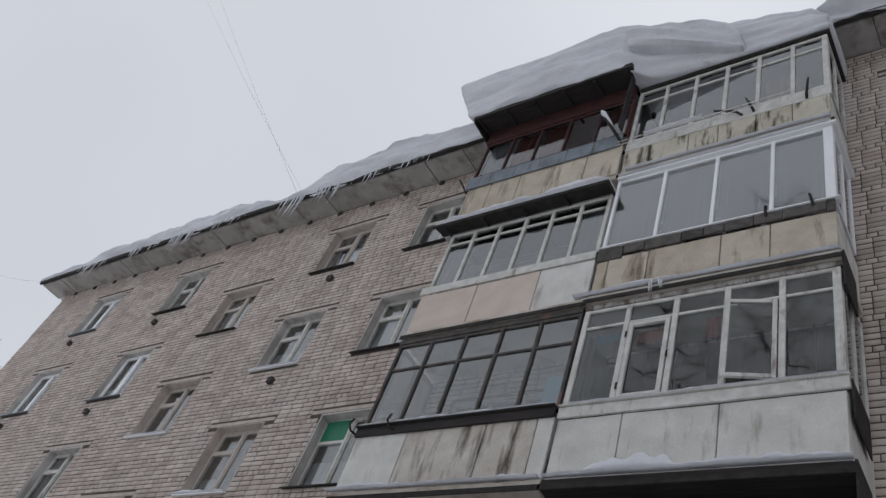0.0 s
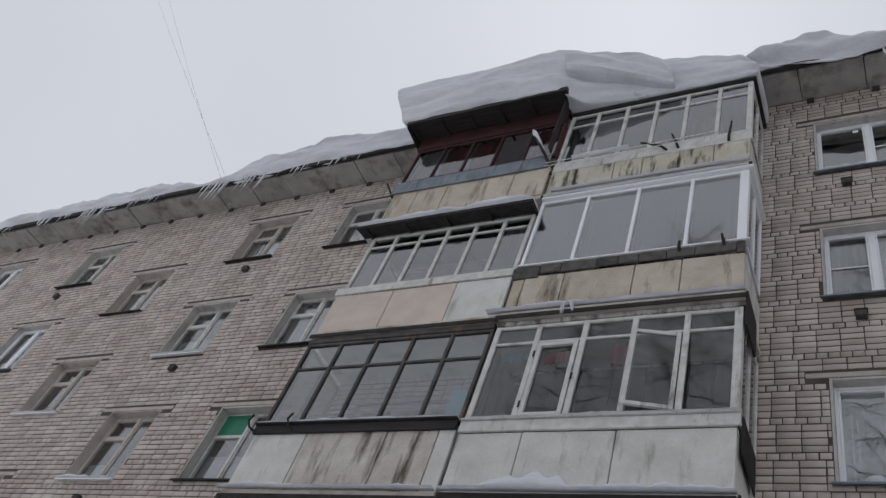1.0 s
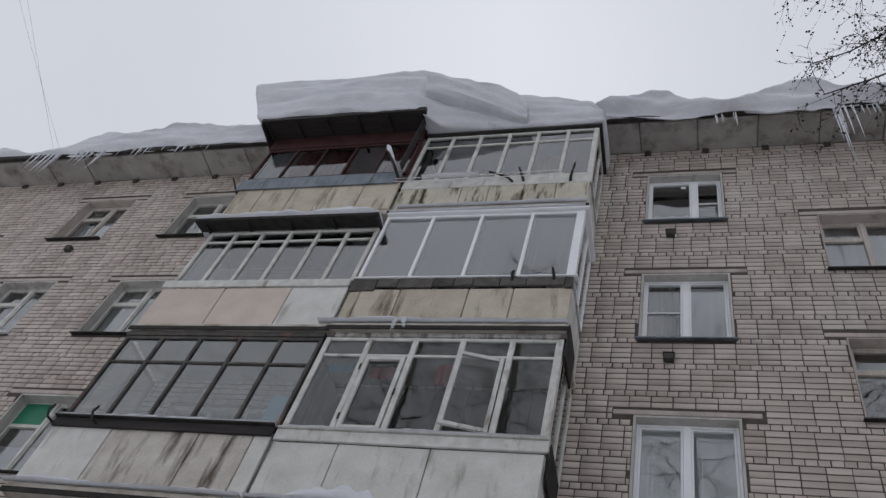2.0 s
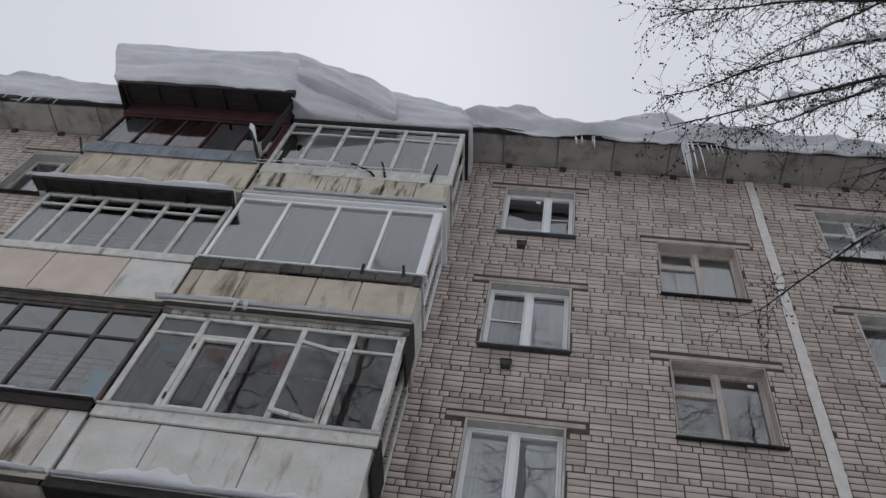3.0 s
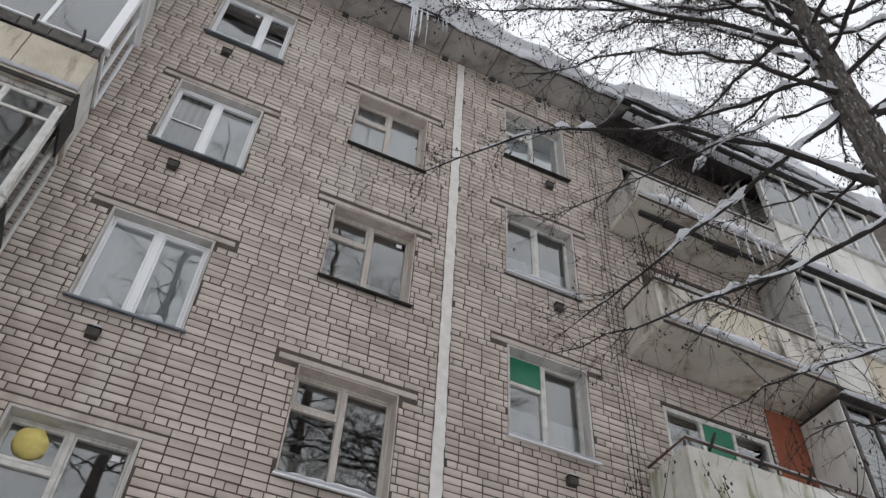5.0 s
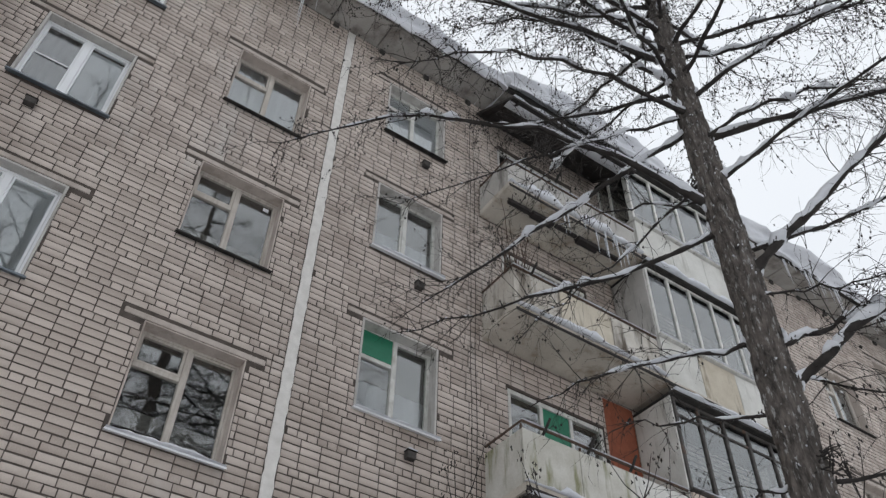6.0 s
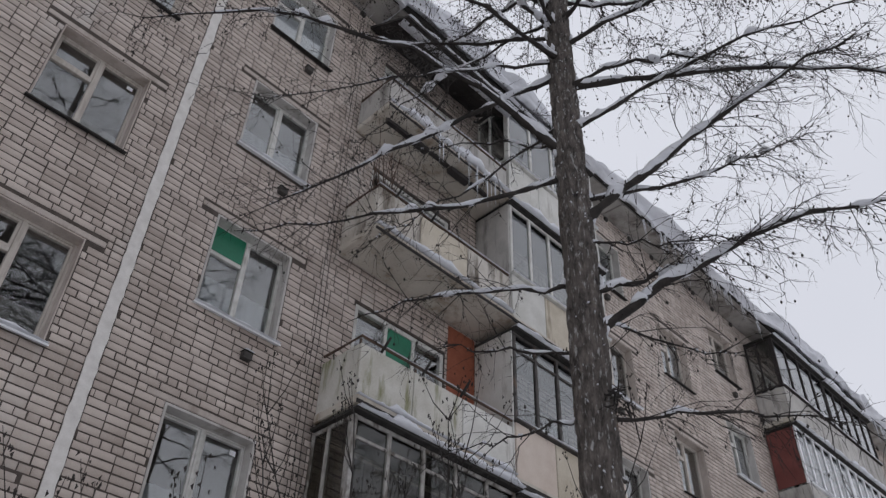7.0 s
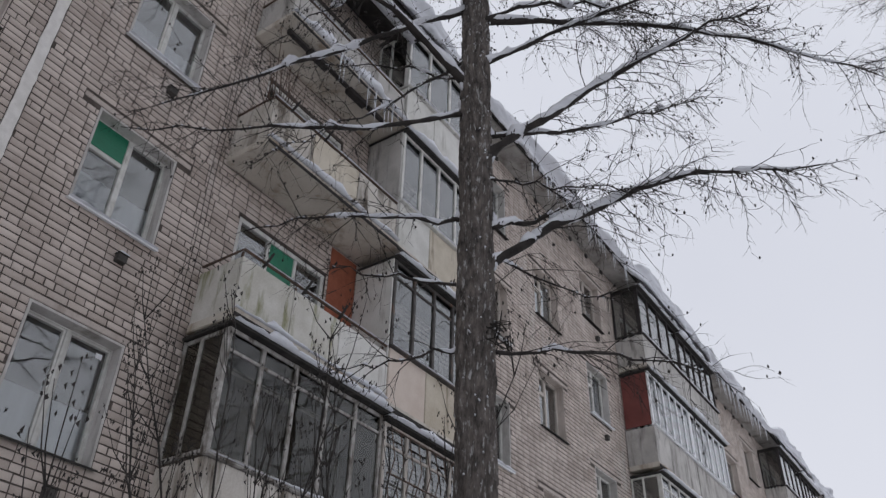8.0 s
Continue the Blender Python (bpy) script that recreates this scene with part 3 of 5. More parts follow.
def panels(x0, x1, z0, z1, y, cuts, mats, out, t=0.045, tilt=0.0):
    xs = [x0, *cuts, x1]
    for i, (a, b) in enumerate(zip(xs, xs[1:])):
        m = mats[i % len(mats)]
        bm = bmesh.new()
        j = 0.004 * math.sin(i * 2.1 + x0)
        hull(bm, [(a + 0.006, y + j, z0), (b - 0.006, y - j, z0), (b - 0.006, y + t, z0), (a + 0.006, y + t, z0)],
             [(a + 0.006, y + j - tilt, z1), (b - 0.006, y - j - tilt, z1), (b - 0.006, y + t - tilt, z1), (a + 0.006, y + t - tilt, z1)])
        bev(bm, 0.007)
        out.append(part("panel", bm, m))


def side_panel(x, z0, z1, y, m, out, t=0.04, name="side_panel"):
    out.append(bpart(name, x, x + t, y + 0.05, -0.014, z0, z1, m))


def slab(x0, x1, k, out, lip=0.02, m=None, dark=True, y=FRONT, lift=0.0):
    z = SLAB[k] + lift
    bm = bmesh.new()
    box(bm, x0 - 0.02, x1 + 0.02, y - lip, -0.014, z, z + 0.13)
    bev(bm, 0.012, 2)
    out.append(part("slab", bm, m or M_SLAB))
    if dark:
        out.append(bpart("flashing", x0 - 0.04, x1 + 0.04, y - lip - 0.02, y - lip - 0.004, z - 0.015, z + 0.062, M_DARKMETAL, None, "dark tin edge of the slab"))


def bracket(x, y, z, out, tilt=0.0, n=0.32):
    bm = bmesh.new()
    tube(bm, [(x, y, z - 0.08), (x + tilt * 0.2, y - 0.05, z - 0.02), (x + tilt * 0.6, y - 0.08, z + n * 0.5), (x + tilt, y - 0.10, z + n)], [0.021, 0.022, 0.019, 0.016], 6)
    out.append(part("bracket", bm, M_DARKMETAL, None, "rusty laundry bracket"))


def make(name, x0, x1, k, label, out, group="balconies of the house", lift=0.0):
    b = thing(name, ((x0 + x1) / 2, -0.5, SLAB[k] + lift), label, "balcony", group)
    under(b, *out)
    return b


XC0, XC1, XB0, XB1 = -6.80, -3.83, -3.79, -0.745
for k in range(1, 5):
    tagged(bpart("partition", -3.828, -3.792, FRONT + 0.07, -0.014, SLAB[k] + 0.14, SLAB[k] + 2.5, M_GREYPANEL), "grey board partition between two glazed balconies", "partition", kind="structure")

# third storey, white painted unit with an open casement
o = []
z = SLAB[2]
slab(XB0, XB1, 2, o, m=M_DARKWOOD)
panels(XB0, XB1, z + 0.10, z + 0.92, FRONT, [-3.0, -1.95], [M_WHITEPANEL], o, tilt=0.02)
side_panel(XB1 - 0.04, z + 0.10, z + 0.95, FRONT, M_WHITEPANEL, o)
o.append(bpart("band", XB0, XB1 + 0.03, FRONT - 0.05, FRONT - 0.012, z + 0.93, z + 1.08, M_WHITEPAINT, None, "white painted sill board"))
o.append(bpart("sill", XB0, XB1 + 0.04, FRONT - 0.08, FRONT + 0.07, z + 1.085, z + 1.105, M_WHITEPAINT))
o.append(bpart("corner_flashing", XB1 + 0.035, XB1 + 0.05, FRONT + 0.0, -0.3, z + 0.6, z + 1.08, M_DARKMETAL))
o.append(bpart("corner_board", XB1 + 0.024, XB1 + 0.05, FRONT - 0.02, -0.45, z - 0.32, z + 0.14, M_DARKWOOD))
glazing(XB0, XB1, z + 1.11, z + 2.70, FRONT, 5, M_WHITEPAINT, M_DIMGLASS, o, 0.80, 0.07, None, True, 0.09, skip={(3, 0)})
bm = bmesh.new()
ring_frame(bm, -3.135, -2.62, z + 1.165, z + 2.34, FRONT - 0.012, FRONT + 0.03, 0.055)
case = part("casement", bev(bm, 0.004), M_WHITEPAINT, None, "closed white casement, paint flaking")
o.append(case)
for hx, hz in ((-3.15, 1.34), (-3.15, 2.15), (-2.60, 1.74)):
    bpart("hinge", hx - 0.012, hx + 0.012, FRONT - 0.024, FRONT - 0.013, z + hz - 0.05, z + hz + 0.05, M_DARKMETAL, case, "rusty hinge", 0.003)
bm = bmesh.new()
ring_frame(bm, -0.54, 0, 0, 1.14, -0.02, 0.02, 0.05)
sash = part("open_sash", bev(bm, 0.004), M_WHITEPAINT, None, "open white casement")
sash.matrix_basis = pose(-1.40, FRONT + 0.0, z + 1.18, 0, 0, 14)
pane(-0.49, -0.05, 0, 0.05, 1.09, sash, M_DIMGLASS)
o.append(sash)
o.append(bpart("head", XB0, XB1 + 0.03, FRONT - 0.01, FRONT + 0.07, z + 2.705, z + 2.78, M_PEELING))
make("balcony", XB0, XB1, 2, "glazed balcony, white painted wood frames, one casement open", o)
snow_strip(XB0 + 0.1, XB1, FRONT - 0.08, FRONT - 0.0, z + 1.105, 0.035, "thin snow on the balcony window ledge")
snow_strip(XB0, XB1 + 0.02, FRONT - 0.09, FRONT - 0.005, z + 0.146, 0.10, "lumpy snow on the balcony slab edge", 1.2)

# third storey, brown steel unit
o = []
slab(XC0, XC1, 2, o)
panels(XC0, XC1, z + 0.10, z + 0.985, FRONT, [-5.95, -4.75, -4.05], [M_WHITEPANEL, M_DIRTYPANEL, M_DIRTYPANEL, M_WHITEPANEL], o, tilt=0.02)
side_panel(XC0, z + 0.10, z + 0.92, FRONT, M_DIRTYPANEL, o)
o.append(bpart("band", XC0 - 0.02, XC1, FRONT - 0.06, FRONT - 0.025, z + 0.97, z + 1.10, M_DARKWOOD, None, "dark rotten sill board"))
o.append(bpart("sill", XC0 - 0.03, XC1, FRONT - 0.10, FRONT + 0.07, z + 1.105, z + 1.125, M_DARKMETAL))
glazing(XC0, XC1, z + 1.13, z + 2.69, FRONT, 5, M_BROWNFRAME, M_OLDTINTGLASS, o, 0.68, 0.045, True, None)
for bx in (XC0 - 0.02, XC0 + 0.62):
    bm = bmesh.new()
    tube(bm, [(bx, FRONT - 0.03, z + 1.02), (bx, FRONT - 0.16, z + 1.0), (bx - 0.02, FRONT - 0.2, z + 1.08), (bx - 0.03, FRONT - 0.16, z + 1.2)], [0.016] * 4, 6)
    o.append(part("hook", bm, M_DARKMETAL, None, "bent iron hook"))
o.append(bpart("head", XC0 - 0.02, XC1, FRONT - 0.01, FRONT + 0.07, z + 2.695, z + 2.78, M_BROWNFRAME))
make("balcony", XC0, XC1, 2, "glazed balcony with rusty brown steel frames and stained panels", o)
snow_strip(XC0 + 0.02, XC1, FRONT - 0.10, FRONT, z + 1.125, 0.03, "thin snow on the balcony window ledge")
snow_strip(XC0 - 0.1, XC1, FRONT - 0.09, FRONT - 0.005, z + 0.146, 0.06, "lumpy snow on the balcony slab edge")
bm = bmesh.new()
box(bm, -4.17, -3.92, -0.85, -0.81, z + 0.8, z + 1.74)
tagged(part("box", bev(bm, 0.01), M_BLUECLOTH), "light blue board standing on the brown glazed balcony", "board")
curtain(-3.62, -3.25, -0.86, z + 2.14, z + 2.30, M_BLUECLOTH, "light blue cloth hanging inside the balcony", 3)
curtain(-3.06, -2.72, -0.86, z + 2.05, z + 2.26, M_REDCLOTH, "orange-red cloth hanging inside the balcony", 3)
curtain(-2.22, -2.01, -0.86, z + 1.98, z + 2.32, M_REDCLOTH, "red cloth hanging inside the balcony", 3)

# fourth storey, modern unit with blinds
o = []
z = SLAB[3]
slab(XB0, XB1, 3, o, y=FRONT - 0.03)
panels(XB0, XB1, z + 0.10, z + 0.86, FRONT, [-3.62, -3.05, -2.1, -1.5], [M_BEIGEPANEL], o, tilt=0.02)
side_panel(XB1 - 0.04, z + 0.10, z + 0.9, FRONT, M_WHITEPANEL, o)
bx = XB0
while bx < XB1 - 0.1:
    w = random.uniform(0.25, 0.5)
    low = z + 0.90 - random.choice((0, 0, 0.02, 0.05, 0.09))
    bm = bmesh.new()
    hull(bm, [(bx, FRONT - 0.04, low), (min(bx + w, XB1) - 0.01, FRONT - 0.045, low + random.uniform(-0.03, 0.03)), (min(bx + w, XB1) - 0.01, FRONT - 0.01, low), (bx, FRONT - 0.01, low)],
         [(bx, FRONT - 0.05, z + 1.07), (min(bx + w, XB1) - 0.01, FRONT - 0.04, z + 1.07), (min(bx + w, XB1) - 0.01, FRONT - 0.01, z + 1.07), (bx, FRONT - 0.01, z + 1.07)])
    o.append(part("tar_board", bev(bm, 0.006), M_TAR))
    bx += w
o.append(bpart("sill", XB0, XB1 + 0.05, FRONT - 0.06, FRONT + 0.07, z + 1.08, z + 1.105, M_PVC))
glazing(XB0, XB1, z + 1.11, z + 2.72, FRONT, 4, M_PVC, M_GLASS, o, None, 0.05, None, True, 0.12)
o.append(bpart("head", XB0, XB1 + 0.06, FRONT - 0.05, -0.02, z + 2.725, z + 2.77, M_PVC, None, "white plastic head board"))
o.append(bpart("corner_board", XB1 + 0.024, XB1 + 0.05, FRONT - 0.02, -0.45, z - 0.42, z + 0.14, M_DARKWOOD))
bracket(-1.55, FRONT - 0.03, z + 1.08, o, 0.02, 0.03)
bracket(-1.0, FRONT - 0.03, z + 1.1, o, -0.02, 0.05)
make("balcony", XB0, XB1, 3, "glazed balcony with white plastic frames, yellowed panels below", o)
for i in range(4):
    a = XB0 + i * (XB1 - XB0) / 4
    curtain(a + 0.03, a + 0.74, FRONT + 0.12, z + 1.12, z + 2.7, M_BLIND, "smooth grey roller blind behind the balcony glass", 1, 0.004)
snow_strip(XB0 - 0.2, XB1 + 0.02, FRONT - 0.10, FRONT - 0.01, z + 0.146, 0.05, "thin snow on the balcony slab edge")
snow_strip(XB0 + 0.02, XB1, FRONT - 0.075, FRONT - 0.03, SLAB[3] + 2.772, 0.03, "thin snow on the balcony head board")

# fourth storey, wooden unit with its own sloping roof
o = []
slab(XC0, XC1, 3, o)
panels(XC0, XC1, z + 0.10, z + 0.92, FRONT, [-5.75, -4.68], [M_PINKPANEL, M_PINKPANEL, M_WHITEPANEL], o, tilt=0.02)
side_panel(XC0, z + 0.10, z + 0.92, FRONT, M_PINKPANEL, o)
o.append(bpart("band", XC0 - 0.03, XC1, FRONT - 0.045, FRONT - 0.012, z + 0.93, z + 1.08, M_WHITEPAINT, None, "white painted board"))
glazing(XC0 + 0.05, XC1, z + 1.10, z + 2.42, FRONT, 6, M_WHITEPAINT, M_OLDTINTGLASS, o, 0.80, 0.06, True, None)
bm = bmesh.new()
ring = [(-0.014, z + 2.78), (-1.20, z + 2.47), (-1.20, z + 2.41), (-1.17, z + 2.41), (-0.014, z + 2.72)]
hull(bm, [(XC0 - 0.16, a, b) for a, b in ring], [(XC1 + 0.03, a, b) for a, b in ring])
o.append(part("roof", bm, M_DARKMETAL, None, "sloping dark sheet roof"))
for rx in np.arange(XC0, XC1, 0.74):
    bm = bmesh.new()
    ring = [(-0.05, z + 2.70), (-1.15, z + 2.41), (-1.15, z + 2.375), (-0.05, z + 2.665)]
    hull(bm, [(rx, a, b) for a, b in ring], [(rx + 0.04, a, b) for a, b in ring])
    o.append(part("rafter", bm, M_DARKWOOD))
make("balcony", XC0, XC1, 3, "glazed balcony with thin white wood frames and pinkish panels", o)
curtain(-6.70, -6.25, -0.84, z + 1.1, z + 2.3, M_TULLE, "white tulle curtain inside the wooden balcony", 5)
curtain(-4.30, -3.92, -0.86, z + 1.1, z + 2.3, M_TULLE, "white tulle curtain inside the wooden balcony", 5)

# fifth storey, white wooden unit
o = []
z = SLAB[4]
slab(XB0, XB1, 4, o)
panels(XB0, XB1, z + 0.08, z + 0.68, FRONT, [-3.35, -2.75, -2.3, -1.75, -1.25], [M_MOSSPANEL], o, tilt=0.03)
side_panel(XB1 - 0.04, z + 0.10, z + 0.72, FRONT, M_WHITEPANEL, o)
o.append(bpart("band", XB0, XB1 + 0.02, FRONT - 0.03, FRONT + 0.02, z + 0.69, z + 0.97, M_WHITEPAINT, None, "flaking white sheet below the windows"))
glazing(XB0, XB1, z + 0.98, z + 2.52, FRONT, 6, M_WHITEPAINT, M_OLDTINTGLASS, o, 0.77, 0.06, None, True, 0.08)
o.append(bpart("roof", XB0, XB1 + 0.05, FRONT - 0.05, -0.02, z + 2.53, z + 2.58, M_DARKMETAL, None, "flat dark tin roof"))
bracket(-1.05, FRONT - 0.03, z + 0.8, o, 0.05, 0.3)
bracket(-1.95, FRONT - 0.03, z + 0.85, o, -0.4, 0.1)
bracket(-1.78, FRONT - 0.03, z + 0.85, o, -0.1, 0.2)
for wz in (0.72, 0.82):
    bm = bmesh.new()
    tube(bm, [(XB0 - 0.1, FRONT - 0.15, z + wz + 0.02), (-2.6, FRONT - 0.17, z + wz - 0.03), (-1.2, FRONT - 0.15, z + wz + 0.05)], [0.006] * 3, 5)
    o.append(part("clothes_line", bm, M_SEAM))
make("balcony", XB0, XB1, 4, "glazed balcony, white wood frames above mossy stained panels", o)
curtain(-1.75, -1.35, -0.6, z + 1.0, z + 2.2, M_YELLOWWOOD, "yellowish cloth inside the white balcony", 3)
snow_strip(XB0 + 0.35, -2.5, FRONT - 0.19, FRONT - 0.12, z + 0.84, 0.045, "snow caught on the clothes lines")
snow_strip(XB0 + 0.1, XB1, FRONT - 0.07, FRONT - 0.005, z + 0.131, 0.03, "thin snow on the balcony slab edge")

# fifth storey, dark red unit under a wide wooden roof
o = []
slab(XC0, XC1, 4, o, dark=False)
panels(XC0, XC1, z + 0.10, z + 0.86, FRONT - 0.04, [-6.3, -5.7, -5.1, -4.45], [M_BEIGEPANEL], o, tilt=0.02)
side_panel(XC0, z + 0.10, z + 0.80, FRONT, M_BEIGEPANEL, o)
bx = XC0 - 0.06
while bx < XC1 - 0.05:
    o.append(bpart("metal_sheet", bx, min(bx + 0.5, XC1) - 0.004, -1.045, -1.022, z + 0.82, z + 1.16, M_BLUEMETAL))
    bx += 0.5
glazing(XC0, XC1, z + 1.18, z + 2.28, -1.02, 5, M_REDWOOD, M_DIMGLASS, o, None, 0.036, True, None, skip={(3, 0)})
o.append(bpart("head", XC0 - 0.05, XC1, -1.04, -0.97, z + 2.29, z + 2.68, M_REDWOOD, None, "dark red fascia board"))
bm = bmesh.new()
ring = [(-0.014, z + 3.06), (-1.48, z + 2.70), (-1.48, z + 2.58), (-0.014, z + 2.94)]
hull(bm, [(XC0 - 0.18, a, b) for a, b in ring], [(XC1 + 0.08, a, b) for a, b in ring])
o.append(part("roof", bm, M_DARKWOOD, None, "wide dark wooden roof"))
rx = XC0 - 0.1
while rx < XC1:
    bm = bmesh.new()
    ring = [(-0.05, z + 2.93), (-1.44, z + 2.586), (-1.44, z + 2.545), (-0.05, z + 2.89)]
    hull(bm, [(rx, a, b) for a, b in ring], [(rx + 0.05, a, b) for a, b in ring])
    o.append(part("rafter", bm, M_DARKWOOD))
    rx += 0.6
o.append(bpart("end_board", XC1 + 0.005, XC1 + 0.03, -1.30, -1.16, z + 1.0, z + 2.6, M_DARKWOOD))
o.append(bpart("end_board", XC0 - 0.16, XC0 - 0.14, -1.46, -0.02, z + 2.50, z + 2.72, M_DARKWOOD))
bm = bmesh.new()
tube(bm, [(-3.86, -1.06, z + 0.90), (-3.94, -1.18, z + 1.05), (-4.20, -1.28, z + 1.60)], [0.026, 0.028, 0.024], 7)
o.append(part("bracket", bm, M_DARKMETAL, None, "iron laundry arm"))
bm = bmesh.new()
tube(bm, [(-3.96, -1.18, z + 1.12), (-4.06, -1.225, z + 1.35), (-4.19, -1.275, z + 1.61), (-4.23, -1.29, z + 1.68)], [0.015, 0.034, 0.045, 0.015], 8)
o.append(part("snow_cap", bm, M_SNOW, None, "snow stuck on the arm", smooth=True))
bracket(XC0 - 0.1, FRONT + 0.1, z + 1.0, o, -0.3, 0.4)
make("balcony", XC0, XC1, 4, "dark red wooden balcony with zinc sheet and heavy snowed roof", o)
for i, m in enumerate((M_CURTAIN, M_PINKCURTAIN, M_PINKCURTAIN, None, M_PINKCURTAIN)):
    if m:
        a = XC0 + i * 0.603
        curtain(a + 0.04, a + 0.56, -0.93, z + 1.19, z + 2.26, m, "faded curtain inside the dark red balcony", 4)

# second storey below: snowed tin roof and varnished boards
o = []
z = SLAB[1]
slab(XB0, XB1, 1, o)
for i in range(12):
    a = XB0 + i * (XB1 - XB0) / 12
    o.append(bpart("board", a + 0.003, a + 0.253, FRONT, FRONT + 0.03, z + 0.12, z + 1.1, M_YELLOWWOOD))
for i in range(6):
    o.append(bpart("side_board", XB1 - 0.03, XB1, FRONT + 0.035 + i * 0.15, FRONT + 0.18 + i * 0.15, z + 0.12, z + 2.55, M_YELLOWWOOD))
glazing(XB0, XB1 - 0.035, z + 1.12, z + 2.55, FRONT, 5, M_BROWNFRAME, M_OLDTINTGLASS, o, 0.78, 0.06)
make("balcony", XB0, XB1, 1, "glazed balcony clad in varnished yellow boards", o)
o = []
slab(XC0, XC1, 1, o)
panels(XC0, XC1, z + 0.10, z + 0.92, FRONT, [-5.9, -4.9], [M_DIRTYPANEL], o)
side_panel(XC0, z + 0.10, z + 0.92, FRONT, M_DIRTYPANEL, o)
glazing(XC0, XC1, z + 1.0, z + 2.55, FRONT, 5, M_WHITEPAINT, M_OLDTINTGLASS, o, 0.78, 0.06, True)
make("balcony", XC0, XC1, 1, "glazed balcony with white frames below the brown one", o)


def lining(x0, x1, k, z0, z1, step, material, lift=0.0):
    """Boards nailed over the house wall inside a glazed balcony."""
    th = thing("wall_boarding", ((x0 + x1) / 2, -0.01, SLAB[k] + lift), "dark boards lining the house wall inside a glazed balcony", "boards")
    out, bx, i = [], x0, 0
    while bx < x1 - 0.05:
        w = min(step, x1 - bx)
        out.append(bpart("board", bx + 0.004, bx + w - 0.004, -0.035 - 0.006 * (i % 2), -0.012, SLAB[k] + lift + z0, SLAB[k] + lift + z1, material, bevel=0.004))
        bx += w
        i += 1
    under(th, *out)


M_BOARDING = mat("brown_boarding", (0.07, 0.055, 0.045), (0.16, 0.13, 0.11), 0.8, 3, 50, 0.2, stretch=(5, 5, 0.5), obj=0.4)
M_GREYBOARD = mat("grey_brown_boarding", (0.15, 0.13, 0.12), (0.25, 0.225, 0.21), 0.8, 3, 50, 0.15, stretch=(5, 5, 0.5), obj=0.3)
lining(-3.75, -0.82, 2, 0.15, 2.75, 0.42, M_GREYBOARD)


def rail_pipe(x0, x1, z, y, out, m=None, r=0.02):
    bm = bmesh.new()
    tube(bm, [(x0, -0.02, z), (x0, y, z), (x1, y, z)], [r] * 3, 8)
    out.append(part("handrail", bm, m or M_RUST, None, "iron handrail"))


def open_balcony(x0, x1, k, cuts, m, label, rail=0.12, hooks=0, y=-0.80, lift=0.16, high=0.90):
    o = []
    z = SLAB[k] + lift
    slab(x0, x1, k, o, dark=False, y=y, lip=0.05, lift=lift)
    o.append(bpart("flashing", x0 - 0.03, x1 + 0.03, y - 0.068, y - 0.053, z + 0.0, z + 0.06, M_DARKWOOD, None, "dark worn slab edge"))
    panels(x0, x1, z + 0.10, z + high, y, cuts, m, o)
    side_panel(x0, z + 0.10, z + high, y, m[0], o)
    for px in (x0 + 0.02, x0 + 1.0, x0 + 2.0, x1 - 0.05):
        o.append(bpart("baluster", px, px + 0.03, y + 0.05, y + 0.08, z + 0.13, z + high + rail, M_RUST))
    rail_pipe(x0 + 0.01, x1, z + high + 0.01 + rail, y + 0.02, o)
    for i in range(hooks):
        bracket(x0 + 0.35 + i * 0.75, y + 0.02, z + 1.0, o, 0.06, 0.14)
    b = make("balcony", x0, x1, k, label, o, lift=lift)
    snow_strip(x0 - 0.02, x1, y - (0.11 if x0 < 8 and k > 2 else 0.08), y - 0.005, z + 0.131, (0.30 if k == 4 else 0.15) if x0 < 8 and k > 2 else 0.13, "snow ridge on the balcony slab edge", 0.55)
    snow_strip(x0, x1, y - 0.0, y + 0.05, z + high + 0.025 + rail, 0.035, "snow lying on the balcony handrail", 0.7)
    return b


def closed_balcony(x0, x1, k, cuts, m, frame_m, bays, label, transom=0.78, sill=1.1, top=2.62, side_l=True, side_r=True, y=-0.82, snow=0.12, glass=None, lift=0.16):
    o = []
    z = SLAB[k] + lift
    slab(x0, x1, k, o, y=y, lift=lift)
    panels(x0, x1, z + 0.10, z + sill - 0.1, y, cuts, m, o)
    side_panel(x0, z + 0.10, z + sill - 0.1, y, m[0], o)
    side_panel(x1 - 0.04, z + 0.10, z + sill - 0.1, y, m[-1], o)
    o.append(bpart("sill", x0 - 0.02, x1 + 0.02, y - 0.06, y + 0.07, z + sill - 0.09, z + sill - 0.06, frame_m))
    glazing(x0, x1, z + sill - 0.05, z + top, y, bays, frame_m, glass or M_OLDTINTGLASS, o, transom, 0.06, side_l, side_r)
    o.append(bpart("roof", x0 - 0.05, x1 + 0.05, y - 0.10, -0.02, z + top + 0.004, z + top + 0.05, M_DARKMETAL, None, "flat tin roof"))
    b = make("balcony", x0, x1, k, label, o, lift=lift)
    snow_strip(x0 - 0.04, x1 + 0.04, y - 0.16, y + 0.0, z + top + 0.052, snow, "thick snow on the balcony roof edge", 0.55)
    snow_strip(x0, x1, y - 0.07, y - 0.0, z + sill - 0.06, 0.035, "snow on the balcony window ledge")
    return b


